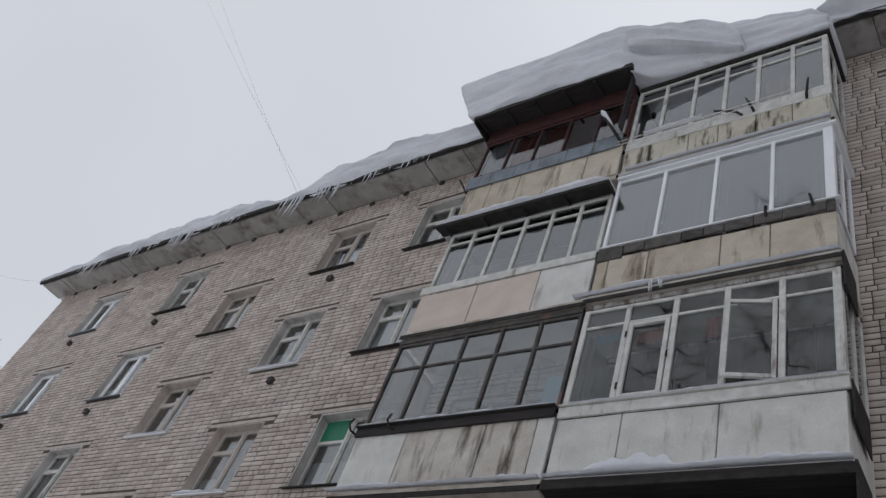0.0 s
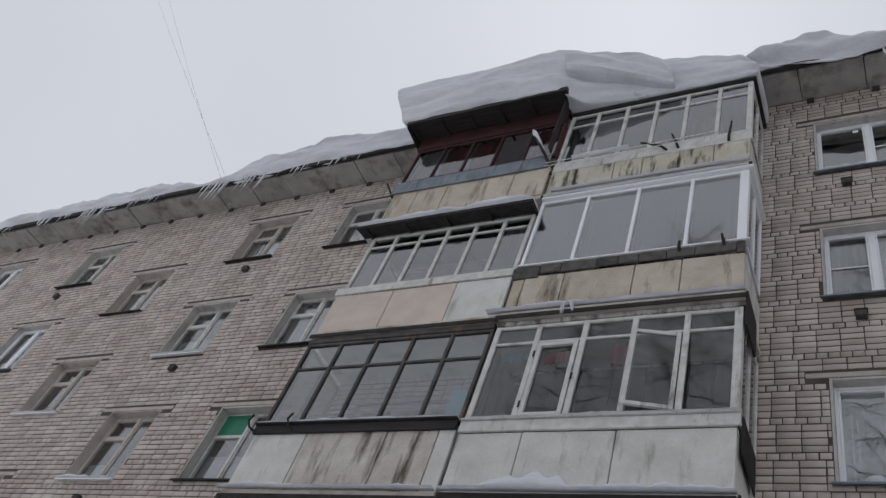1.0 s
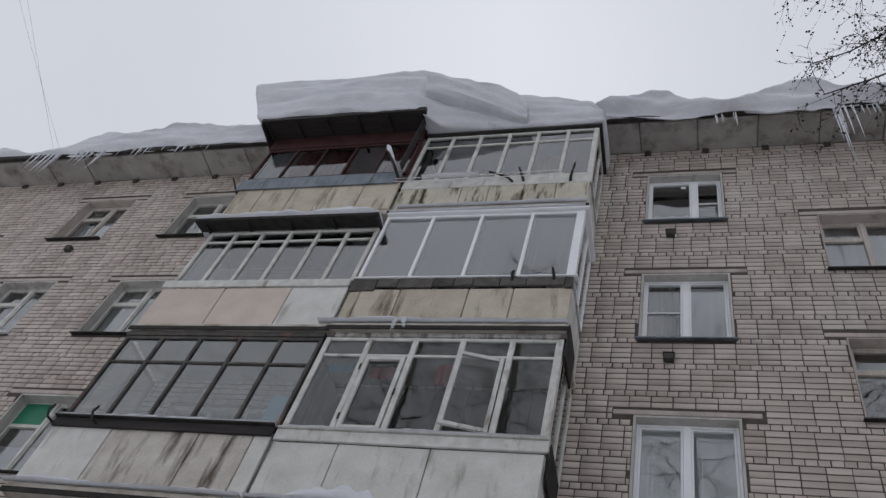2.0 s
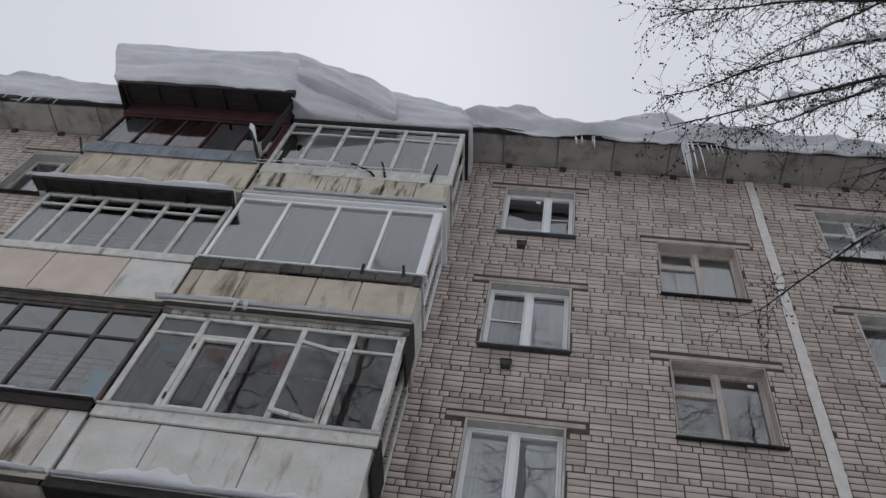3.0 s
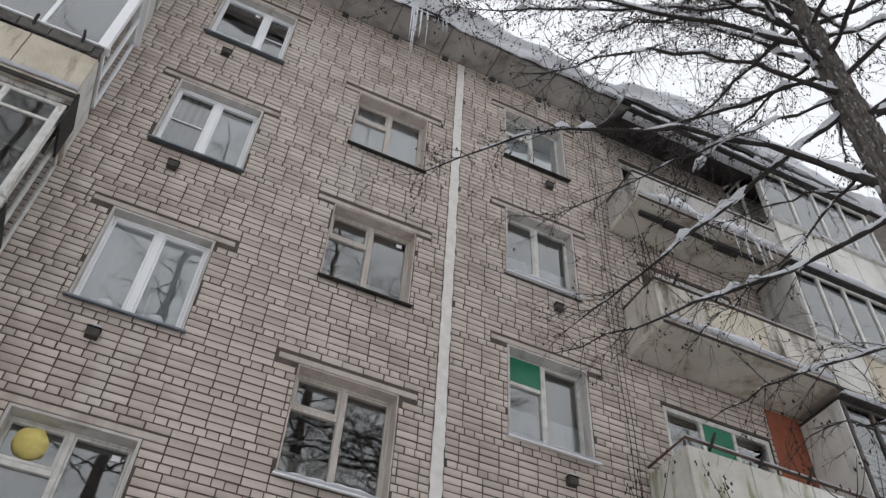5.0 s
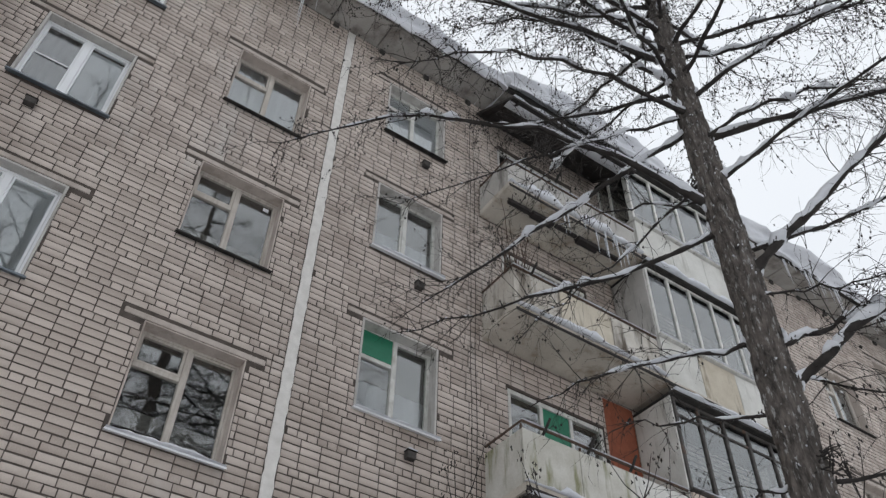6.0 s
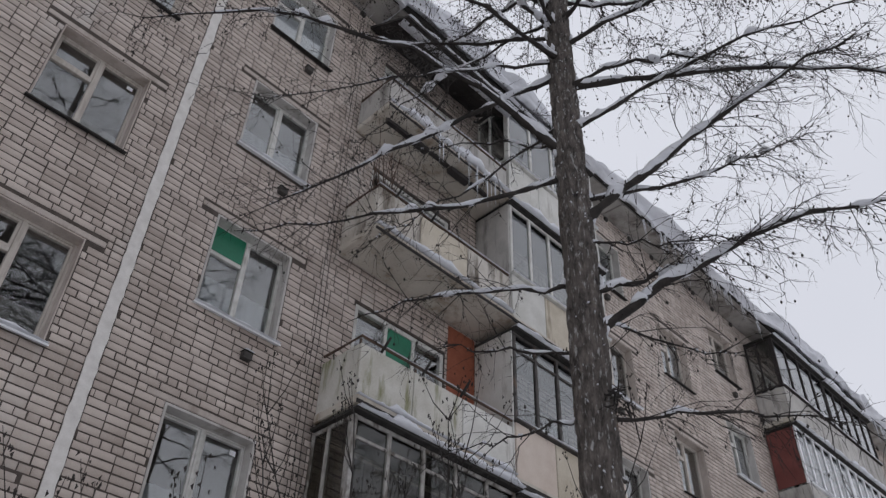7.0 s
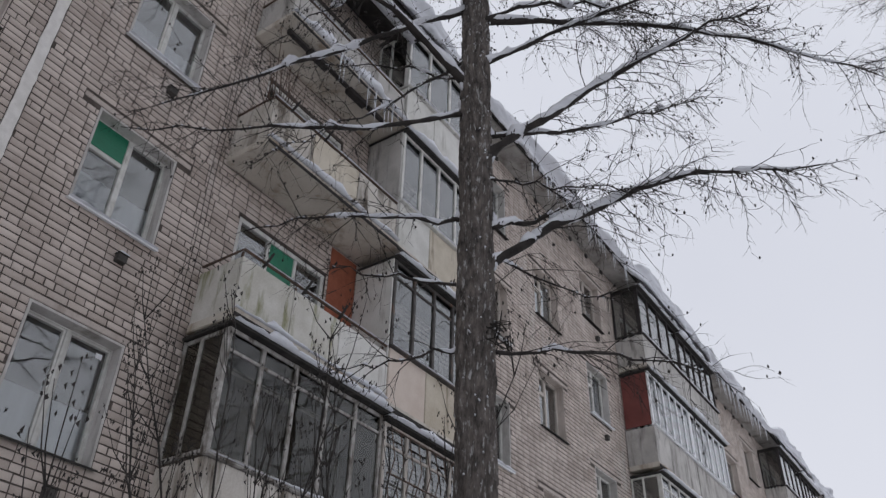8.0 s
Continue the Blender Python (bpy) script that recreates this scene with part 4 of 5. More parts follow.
# second stack
F0, F1, K0, K1 = 7.11, 10.07, 10.11, 12.9
open_balcony(F0, F1, 4, [8.0, 9.0], [M_GREYPANEL], "open balcony with grey stained concrete panels", 0.05, 2, lift=0.06, high=0.74)
open_balcony(F0, F1, 3, [8.0, 9.05], [M_DIRTYPANEL, M_BEIGEPANEL], "open balcony with weathered beige panels and iron rail", 0.05, 2)
open_balcony(F0, F1, 2, [8.05, 9.0], [M_GREENPANEL, M_GREENPANEL, M_WHITEPANEL], "open balcony with whitewashed panels streaked with algae", 0.10, 3)
closed_balcony(F0, F1, 1, [8.2, 9.2], [M_DIRTYPANEL], M_PEELING, 5, "glazed balcony with peeling old white frames", 0.82, snow=0.16, top=2.68, sill=1.18, glass=M_DIRTYGLASS)
closed_balcony(K0, K1, 4, [11.0, 11.9], [M_WHITEPANEL], M_WHITEPAINT, 4, "glazed balcony with white frames under the eave", None)
closed_balcony(K0, K1, 3, [11.0, 11.9], [M_WHITEPANEL, M_BEIGEPANEL], M_WHITEPAINT, 5, "glazed balcony with grey frames, snow on its roof", None, snow=0.22)
closed_balcony(K0, K1, 2, [11.05, 12.0], [M_PINKPANEL, M_BEIGEPANEL], M_BROWNFRAME, 5, "glazed balcony with dark brown frames", 0.80, snow=0.1)
closed_balcony(K0, K1, 1, [11.05, 12.0], [M_DIRTYPANEL], M_OLDWOOD, 5, "glazed balcony behind a curved iron grille", 0.8)
for k, w in ((2, "tall white partition between two balconies"), (3, "grey partition between two balconies")):
    tagged(bpart("partition", F1 + 0.005, F1 + 0.035, -0.80, -0.02, SLAB[k] + 0.3, SLAB[k] + 2.8, M_WHITEPANEL if k == 2 else M_GREYPANEL), w, "partition", kind="structure")
part("painted_strip", (lambda b: (box(b, 9.45, F1 + 0.002, -0.012, -0.002, SLAB[2] + 0.30, SLAB[2] + 2.92), b)[1])(bmesh.new()), M_REDBRICK, wall_front, "red painted strip of wall on the balcony")
lining(F0 + 0.06, F1 - 0.06, 1, 0.15, 2.6, 0.16, M_BOARDING, 0.16)
# dry sticks leaning in the corner of the open balcony
rs = random.Random(31)
o = []
for i in range(13):
    a = Vector((F0 + 0.10 + rs.uniform(0, 0.5), -0.62 + rs.uniform(-0.1, 0.35), SLAB[3] + 0.29))
    b = Vector((F0 - 0.08 + rs.uniform(0, 0.75), -0.45 + rs.uniform(-0.35, 0.3), SLAB[3] + rs.uniform(1.5, 2.45)))
    bm = bmesh.new()
    mid = a.lerp(b, 0.55) + Vector((rs.uniform(-0.06, 0.06), rs.uniform(-0.06, 0.06), 0))
    tube(bm, [a, mid, b], [0.014, 0.011, 0.005], 5)
    for _ in range(3):
        q = mid.lerp(b, rs.random())
        tube(bm, [q, q + Vector((rs.uniform(-0.2, 0.2), rs.uniform(-0.2, 0.1), rs.uniform(0.05, 0.3)))], [0.006, 0.002], 4)
    o.append(part("stick", bm, M_RUST))
st = thing("stick_bundle", (F0 + 0.3, -0.5, SLAB[3] + 0.29), "bundle of dry brown sticks leaning in an open balcony", "sticks")
under(st, *o)
# rotten boards hung under the top slab
o = []
for i in range(5):
    o.append(bpart("board", F0 + 0.1 + i * 0.5, F0 + 0.56 + i * 0.5, -0.70, -0.62 + 0.05 * (i % 2), SLAB[4] - 0.10 + 0.02 * (i % 3), SLAB[4] - 0.02 + 0.02 * (i % 2), M_DARKWOOD))
rb_ = thing("board_row", (F0 + 1.3, -0.66, SLAB[4] - 0.1), "row of dark rotten boards under the top balcony slab", "boards")
under(rb_, *o)
# thin wires down the facade beside the balconies
for wx in (6.90, 6.985):
    bm = bmesh.new()
    tube(bm, [(wx + 0.012 * math.sin(i * 1.3 + wx), -0.012, 0.4 + 14.6 * i / 30) for i in range(31)], [0.005] * 31, 5)
    tagged(part("wire", bm, M_TWIG), "thin black wire running down the brick wall", "wire", "wires on the wall")
# curved grille over the lowest unit
o = []
for i in range(13):
    gx = K0 + 0.05 + i * 0.215
    bm = bmesh.new()
    tube(bm, [(gx, -0.91, SLAB[1] + 2.66), (gx + 0.10, -0.92, SLAB[1] + 2.26), (gx - 0.04, -0.92, SLAB[1] + 1.86), (gx + 0.08, -0.91, SLAB[1] + 1.36)], [0.009] * 4, 5)
    o.append(part("grille_bar", bm, M_RUST))
for gz in (1.2, 1.85, 2.5):
    o.append(bpart("grille_rail", K0, K1, -0.93, -0.90, SLAB[1] + 0.16 + gz - 0.01, SLAB[1] + 0.16 + gz + 0.01, M_RUST))
g = thing("window_grille", (11.6, -0.91, SLAB[1] + 1.36), "rusty iron grille with wavy bars before the balcony", "grille")
under(g, *o)
# dark canopy over the open fifth-storey balcony
cn = thing("canopy", (8.4, -0.6, SLAB[4] + 2.5), "dark sheet canopy over the open top balcony", "canopy")
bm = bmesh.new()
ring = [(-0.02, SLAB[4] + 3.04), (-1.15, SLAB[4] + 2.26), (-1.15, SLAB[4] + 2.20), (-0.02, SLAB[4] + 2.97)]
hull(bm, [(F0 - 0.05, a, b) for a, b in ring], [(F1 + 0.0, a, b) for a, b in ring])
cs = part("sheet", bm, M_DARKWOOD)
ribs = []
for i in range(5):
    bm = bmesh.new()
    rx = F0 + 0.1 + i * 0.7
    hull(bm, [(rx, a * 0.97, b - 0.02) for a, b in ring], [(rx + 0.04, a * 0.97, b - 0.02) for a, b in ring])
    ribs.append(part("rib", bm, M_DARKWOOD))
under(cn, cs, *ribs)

# balcony doors and windows behind the balconies
for sx in STACKS:
    for k in range(1, 5):
        for a in (sx + 0.55, sx + 3.7):
            near = abs(sx - 7.0) < 0.1 and a < sx + 1
            win_count += 1
            wn_ = thing(f"window_{win_count}", (a + 0.9, 0, SILL[k]), "three-light balcony window with white frames", "window", "windows behind the balconies", "structure")
            out = []
            bm = bmesh.new()
            ring_frame(bm, a + 0.004, a + 1.846, SILL[k] + 0.004, SILL[k] + 1.346, 0.03, 0.10, 0.07)
            out.append(part("frame", bm, M_WHITEPAINT))
            for i in range(3):
                c = a + 0.075 + i * 0.5667
                if i:
                    out.append(bpart("mullion", c - 0.03, c + 0.03, 0.032, 0.098, SILL[k] + 0.076, SILL[k] + 1.274, M_WHITEPAINT))
                out.append(pane(c + (0.032 if i else 0), c + 0.535 if i < 2 else a + 1.775, 0.06, SILL[k] + 0.075, SILL[k] + 1.275, None))
                if near and k == 2 and i == 1:
                    out.append(bpart("film", c + 0.034, c + 0.53, 0.05, 0.0535, SILL[k] + 0.75, SILL[k] + 1.27, M_GREEN, None, "green film on the pane", bevel=0))
            under(wn_, *out)

# farther stacks
def far_stack(s, mats, label):
    a0, a1, b0, b1 = s, s + 3.02, s + 3.06, s + 6.15
    closed_balcony(a0, a1, 4, [s + 1.0, s + 2.0], [M_GREYPANEL], M_DARKWOOD, 4, label, None, top=2.55)
    closed_balcony(b0, b1, 4, [s + 4.0, s + 5.0], [M_GREYPANEL], M_DARKWOOD, 5, "dark wooden glazed balcony with snowed roof", None, top=2.45, snow=0.3)
    closed_balcony(a0, a1, 3, [s + 1.0, s + 2.0], mats, M_PVC, 6, "balcony glazed in white with an oxblood end panel", None, side_l=None, sill=1.2, top=2.68)
    tagged(bpart("end_panel", a0 + 0.01, a0 + 0.04, -0.75, -0.03, SLAB[3] + 0.16 + 1.16, SLAB[3] + 0.16 + 2.66, M_REDPANEL), "oxblood sheet closing the end of a balcony", "panel")
    closed_balcony(b0, b1, 3, [s + 4.0, s + 5.0], [M_GREYPANEL], M_PVC, 6, "balcony glazed in white above grey panels", None, snow=0.25, sill=1.2, top=2.68)
    closed_balcony(a0, a1, 2, [s + 1.0, s + 2.0], [M_WHITEPANEL], M_WHITEPAINT, 5, "glazed balcony with white wood frames", 0.8)
    closed_balcony(b0, b1, 2, [s + 4.0, s + 5.0], [M_DIRTYPANEL], M_WHITEPAINT, 5, "glazed balcony with white wood frames and stained panels", 0.8)
    open_balcony(a0, a1, 1, [s + 1.0, s + 2.0], [M_GREYPANEL], "open balcony with grey concrete panels")
    open_balcony(b0, b1, 1, [s + 4.0, s + 5.0], [M_GREYPANEL], "open balcony with grey concrete panels")


for s in STACKS[2:]:
    far_stack(s, [M_GREYPANEL], "glazed balcony with white frames and dark stained panels")


# small things behind the panes
def paper_ball(x, y, z, r, material, label):
    bm = bmesh.new()
    bmesh.ops.create_icosphere(bm, subdivisions=3, radius=r)
    for v in bm.verts:
        v.co *= 1 + 0.16 * noise.noise(v.co * (5.0 / r)) + 0.05
        v.co += Vector((x, y, z))
    return tagged(part("paper_ball", bm, material, None, smooth=True), label, "ornament", "ornaments behind the windows")


M_YELLOWPAPER = mat("yellow_paper", (0.62, 0.50, 0.14), (0.78, 0.66, 0.25), 0.8, 6, 40, 0.1)
for bx in (0.36, 0.90):
    paper_ball(bx, 0.20, SILL[2] + 0.16, 0.095, M_CURTAIN, "round white paper flower standing behind the window pane")
paper_ball(0.30, 0.21, SILL[1] + 1.22, 0.15, M_YELLOWPAPER, "round yellow paper lantern behind the window pane")


# ---- snow on the roof edge ----
def snow_loft(name, table, label, step=0.06, back=1.6, rise=0.30, rough=0.09, flare=0.0):
    """Overhanging snow along the eave. Rows: x, y and z of the lower lip, y and z of the outer crest."""
    bm = bmesh.new()
    x0, x1 = table[0][0], table[-1][0]
    n = int((x1 - x0) / step)
    rows = []
    tab = np.array(table, float)
    for i in range(n + 1):
        x = x0 + (x1 - x0) * i / n
        yl, zl, yc, zc = [float(np.mean([np.interp(x + d, tab[:, 0], tab[:, k]) for d in (-0.16, -0.08, 0, 0.08, 0.16)])) for k in range(1, 5)]
        zc += 0.05 + 1.25 * rough * (0.9 * noise.noise((x * 1.6, 4, 4)) + 0.55 * noise.noise((x * 4.3, 2, 6)))
        yc += rough * (0.8 * noise.noise((x * 1.1, 8, 1)) + 0.35 * noise.noise((x * 3.7, 5, 5)))
        end = min(1.0, 0.35 + 2.5 * (x1 - x)) * (1.0 if flare else min(1.0, 0.35 + 2.5 * (x - x0)))
        h = zc - zl
        w = lambda s, q: rough * noise.noise((x * s, q * 3.7, 2.2)) + rough * 0.5 * noise.noise((x * s * 2.9, q * 5.1, 7))
        pts = [(-0.30, zl + 0.12 if flare else 15.31), (yl + 0.10, zl + 0.03 if flare else 15.30), (yl + 0.02, zl - 0.01 + w(2.0, 1)), (yl - 0.02, zl + 0.03 + w(2.0, 1))]
        lean = [0, 0, 0, 0.1]
        for q in range(1, 16):
            u = q / 16
            v = u * h
            ledge = 0.13 * noise.noise((x * 0.45, v * 4.2 + 0.25 * x, 3.1)) + 0.07 * noise.noise((x * 1.1, v * 9.0 - 0.3 * x, 8.4)) + 0.022 * noise.noise((x * 4.0, v * 16.0, 1.4))
            pts.append((yl + (yc - yl) * min(1, u * 1.5) - 0.02 + min(1, 2.2 * h) * ledge, zl + h * u * 0.97))
            lean.append(min(1, u * 1.15))
        pts += [(yc + 0.015, zc - 0.02), (yc + 0.06, zc + 0.015), (yc + 0.40, zc + 0.06 + w(0.8, 7)), (yc + 1.1, zc + rise * 0.6 + w(0.7, 8)), (back, zc + rise + 0.25), (back, zl + 0.1)]
        lean += [1, 1, 1, 0.8, 0.5, 0]
        fx = -flare * math.exp(-(x - x0) / 0.45)
        rows.append([bm.verts.new((x + fx * lean[q] + 0.04 * noise.noise((x * 2, q, 0)), y, zl + (z - zl) * end)) for q, (y, z) in enumerate(pts)])
    k = len(rows[0])
    for a, b in zip(rows, rows[1:]):
        for j in range(k):
            bm.faces.new((a[j], a[(j + 1) % k], b[(j + 1) % k], b[j]))
    bm.faces.new(rows[0])
    bm.faces.new(rows[-1][::-1])
    ob = part(name, bm, M_SNOW, None, smooth=True)
    sub = ob.modifiers.new("round", "SUBSURF")
    sub.levels = sub.render_levels = 1
    return tagged(ob, label, "snow", "snow on the roof")


E_ = -0.69
snow_loft("roof_snow", [
    (-23.7, E_, 15.20, -0.74, 15.24), (-22.2, E_, 15.22, -0.78, 15.24), (-20.5, E_, 15.20, -0.80, 15.59), (-19.1, E_, 15.20, -0.80, 15.45), (-18.2, E_, 15.18, -0.80, 15.57),
    (-16.2, E_, 15.12, -0.82, 15.66), (-14.7, E_, 15.15, -0.80, 15.54), (-13.1, E_, 15.20, -0.76, 15.25), (-12.4, E_, 15.15, -0.78, 15.32), (-11.95, E_, 15.08, -0.84, 15.78),
    (-10.9, E_, 15.10, -0.84, 15.76), (-9.9, E_, 15.14, -0.84, 15.84), (-9.0, E_, 15.14, -0.84, 15.88), (-7.7, E_, 15.14, -0.82, 15.68), (-6.6, E_, 15.15, -0.8, 15.6)],
    "thick wind-shaped snow hanging over the eave")
snow_loft("roof_snow", [
    (-7.12, -1.50, 14.56, -1.68, 15.84), (-6.7, -1.50, 14.56, -1.70, 15.80), (-5.7, -1.50, 14.56, -1.70, 15.68), (-4.8, -1.50, 14.54, -1.70, 15.74), (-4.1, -1.50, 14.54, -1.68, 15.80), (-3.82, -1.48, 14.52, -1.66, 15.76),
    (-3.60, -1.18, 14.46, -1.56, 15.66), (-3.05, -1.08, 14.46, -1.40, 15.50), (-2.5, -1.04, 14.47, -1.28, 15.42), (-2.1, -1.03, 14.47, -1.20, 15.38), (-1.24, -1.02, 14.48, -1.10, 15.26), (-0.90, -1.01, 14.50, -1.04, 15.26), (-0.66, -0.98, 14.62, -0.99, 15.30)],
    "huge snow slab overhanging the top balcony roofs", back=0.4, rise=0.35, flare=0.5, rough=0.06)
snow_loft("roof_snow", [
    (-3.85, -1.66, 14.98, -1.74, 15.30), (-3.3, -1.52, 14.86, -1.66, 15.34), (-2.7, -1.36, 14.68, -1.49, 15.26), (-2.2, -1.22, 14.53, -1.34, 15.18), (-1.95, -1.14, 14.47, -1.22, 15.02)],
    "broken second layer of wind-packed snow over the balcony roof", back=-0.2, rise=0.1, flare=0.02, rough=0.05)
snow_loft("roof_snow", [
    (-0.9, -0.72, 15.16, -0.92, 15.46), (0.0, -0.72, 15.08, -0.92, 15.72), (0.6, -0.72, 14.95, -0.92, 15.42), (1.4, -0.70, 15.13, -0.90, 15.16), (2.0, -0.72, 14.96, -0.92, 15.56),
    (2.6, -0.73, 14.90, -0.93, 15.80), (3.3, -0.70, 15.10, -0.90, 15.52), (4.0, -0.70, 15.02, -0.90, 15.32), (4.6, -0.70, 15.05, -0.90, 15.44), (5.9, -0.70, 15.06, -0.88, 15.26), (6.9, -0.70, 15.06, -0.86, 15.18), (7.3, -0.70, 15.06, -0.86, 15.3)],
    "thick wavy snow hanging over the eave")
rows_far = []
fx = 7.0
while fx < XR + 0.4:
    b = 0.18 * math.sin(fx * 0.9) + 0.12 * math.sin(fx * 2.3 + 1)
    rows_far.append((fx, -0.70 if not any(s < fx < s + 6.2 for s in STACKS) else -0.86, 15.10, -0.86 - 0.1 * b - (0.12 if any(s < fx < s + 6.2 for s in STACKS) else 0), 15.40 + b))
    fx += 0.7
snow_loft("roof_snow", rows_far, "thick snow hanging over the far eave")
snow_strip(XC0 - 0.15, XC1 + 0.04, -1.235, -0.80, SLAB[3] + 2.475, 0.27, "snow lying on the sloping balcony roof", 0.22)
snow_strip(F0 - 0.04, F1, -1.15, -0.85, SLAB[4] + 2.29, 0.16, "snow lying on the dark canopy", 0.6)


def icicles(x0, x1, y, z, n, long, seed):
    r = random.Random(seed)
    bm = bmesh.new()
    for _ in range(n):
        x = r.uniform(x0, x1)
        ln = long * r.uniform(0.25, 1.0) ** 1.4
        yy = y + r.uniform(-0.05, 0.05)
        q = r.uniform(0.008, 0.018) * (0.6 + ln)
        tube(bm, [(x, yy, z + 0.06), (x, yy, z - 0.1 * ln), (x + 0.01, yy, z - 0.55 * ln), (x + 0.012, yy, z - ln)], [q, q * 0.9, q * 0.5, 0.002], 6)
    ob = part("icicles", bm, M_ICE, None, smooth=True)
    tagged(ob, "cluster of icicles hanging from the eave snow", "icicles", "icicles along the eave", "stuff")


for i, (a, b, n, ln) in enumerate(((1.0, 1.5, 9, 0.35), (2.95, 3.3, 10, 1.9), (3.2, 3.6, 6, 0.5), (-13.3, -12.3, 16, 0.75), (-11.9, -11.2, 14, 0.85), (-10.8, -8.6, 18, 0.4), (-17.2, -16.2, 18, 0.65), (-21.3, -20.2, 16, 0.6), (-19.0, -17.6, 14, 0.4), (-15.6, -14.2, 14, 0.4), (-2.75, -2.55, 4, 0.25),
                                   (15.0, 17.0, 16, 0.9), (18.0, 20.5, 18, 0.8), (27.5, 30.5, 24, 1.0), (31.0, 34.0, 20, 0.9))):
    icicles(a, b, -0.78 if not -3 < a < -2 else -1.1, 14.9 if a > -1 else 15.08 if a < -3 else 14.45, n, ln, i)
for i, (a, b, z) in enumerate(((-2.95, -2.75, SLAB[3] + 0.05), (8.1, 9.6, SLAB[4] + 0.1), (9.0, 9.8, SLAB[4] + 0.1))):
    icicles(a, b, -1.06 if i == 0 else -0.87, z, 9, 0.2 if i == 0 else 0.75, 40 + i)

# ---- larch ----
TX, TY = 5.74, -5.11


def limb_points(x, y, z0, az, length, rise, curl, n=12, seed=0):
    r = random.Random(seed)
    a, pts, p = radians(az), [], Vector((x, y, z0))
    el, step = radians(rise), length / n
    for i in range(n + 1):
        j = 0.0 if i == 0 else 0.028
        pts.append(p + Vector((r.uniform(-j, j), r.uniform(-j, j), r.uniform(-j, j))))
        d = Vector((math.cos(a) * math.cos(el), math.sin(a) * math.cos(el), math.sin(el)))
        p = p + d * step
        el += radians(curl) / n
        a += radians(r.uniform(-4, 4))
    return pts


def snow_on(bm, pts, radii, seed, amount=0.6):
    r = random.Random(seed)
    run = []
    for i, p in enumerate(pts):
        keep = noise.noise((i * 0.31, seed * 1.73, 0.4)) > 0.42 - 0.85 * amount and radii[i] > 0.007
        if keep:
            fat = 1.2 + 1.0 * noise.noise((i * 0.55, seed * 0.9, 3.0))
            run.append((p + Vector((0, 0, radii[i] * 0.95)), radii[i] * fat * r.uniform(0.85, 1.15) + 0.006))
        if (not keep or i == len(pts) - 1) and len(run) > 1:
            tube(bm, [q for q, _ in run], [s if 0 < j < len(run) - 1 else s * 0.4 for j, (_, s) in enumerate(run)], 6)
        if not keep:
            run = []


def dense(pts, k=3):
    out = []
    for a, b in zip(pts, pts[1:]):
        out += [a.lerp(b, i / k) for i in range(k)]
    return out + [pts[-1]]


def trunk_radius(z, height, r0):
    """A slow taper up to two thirds of the height, then a quick one."""
    return r0 * (1 - 0.7 * z / height) ** 0.5 * min(1.0, max(0.0, (height - z) / (0.36 * height))) + 0.006


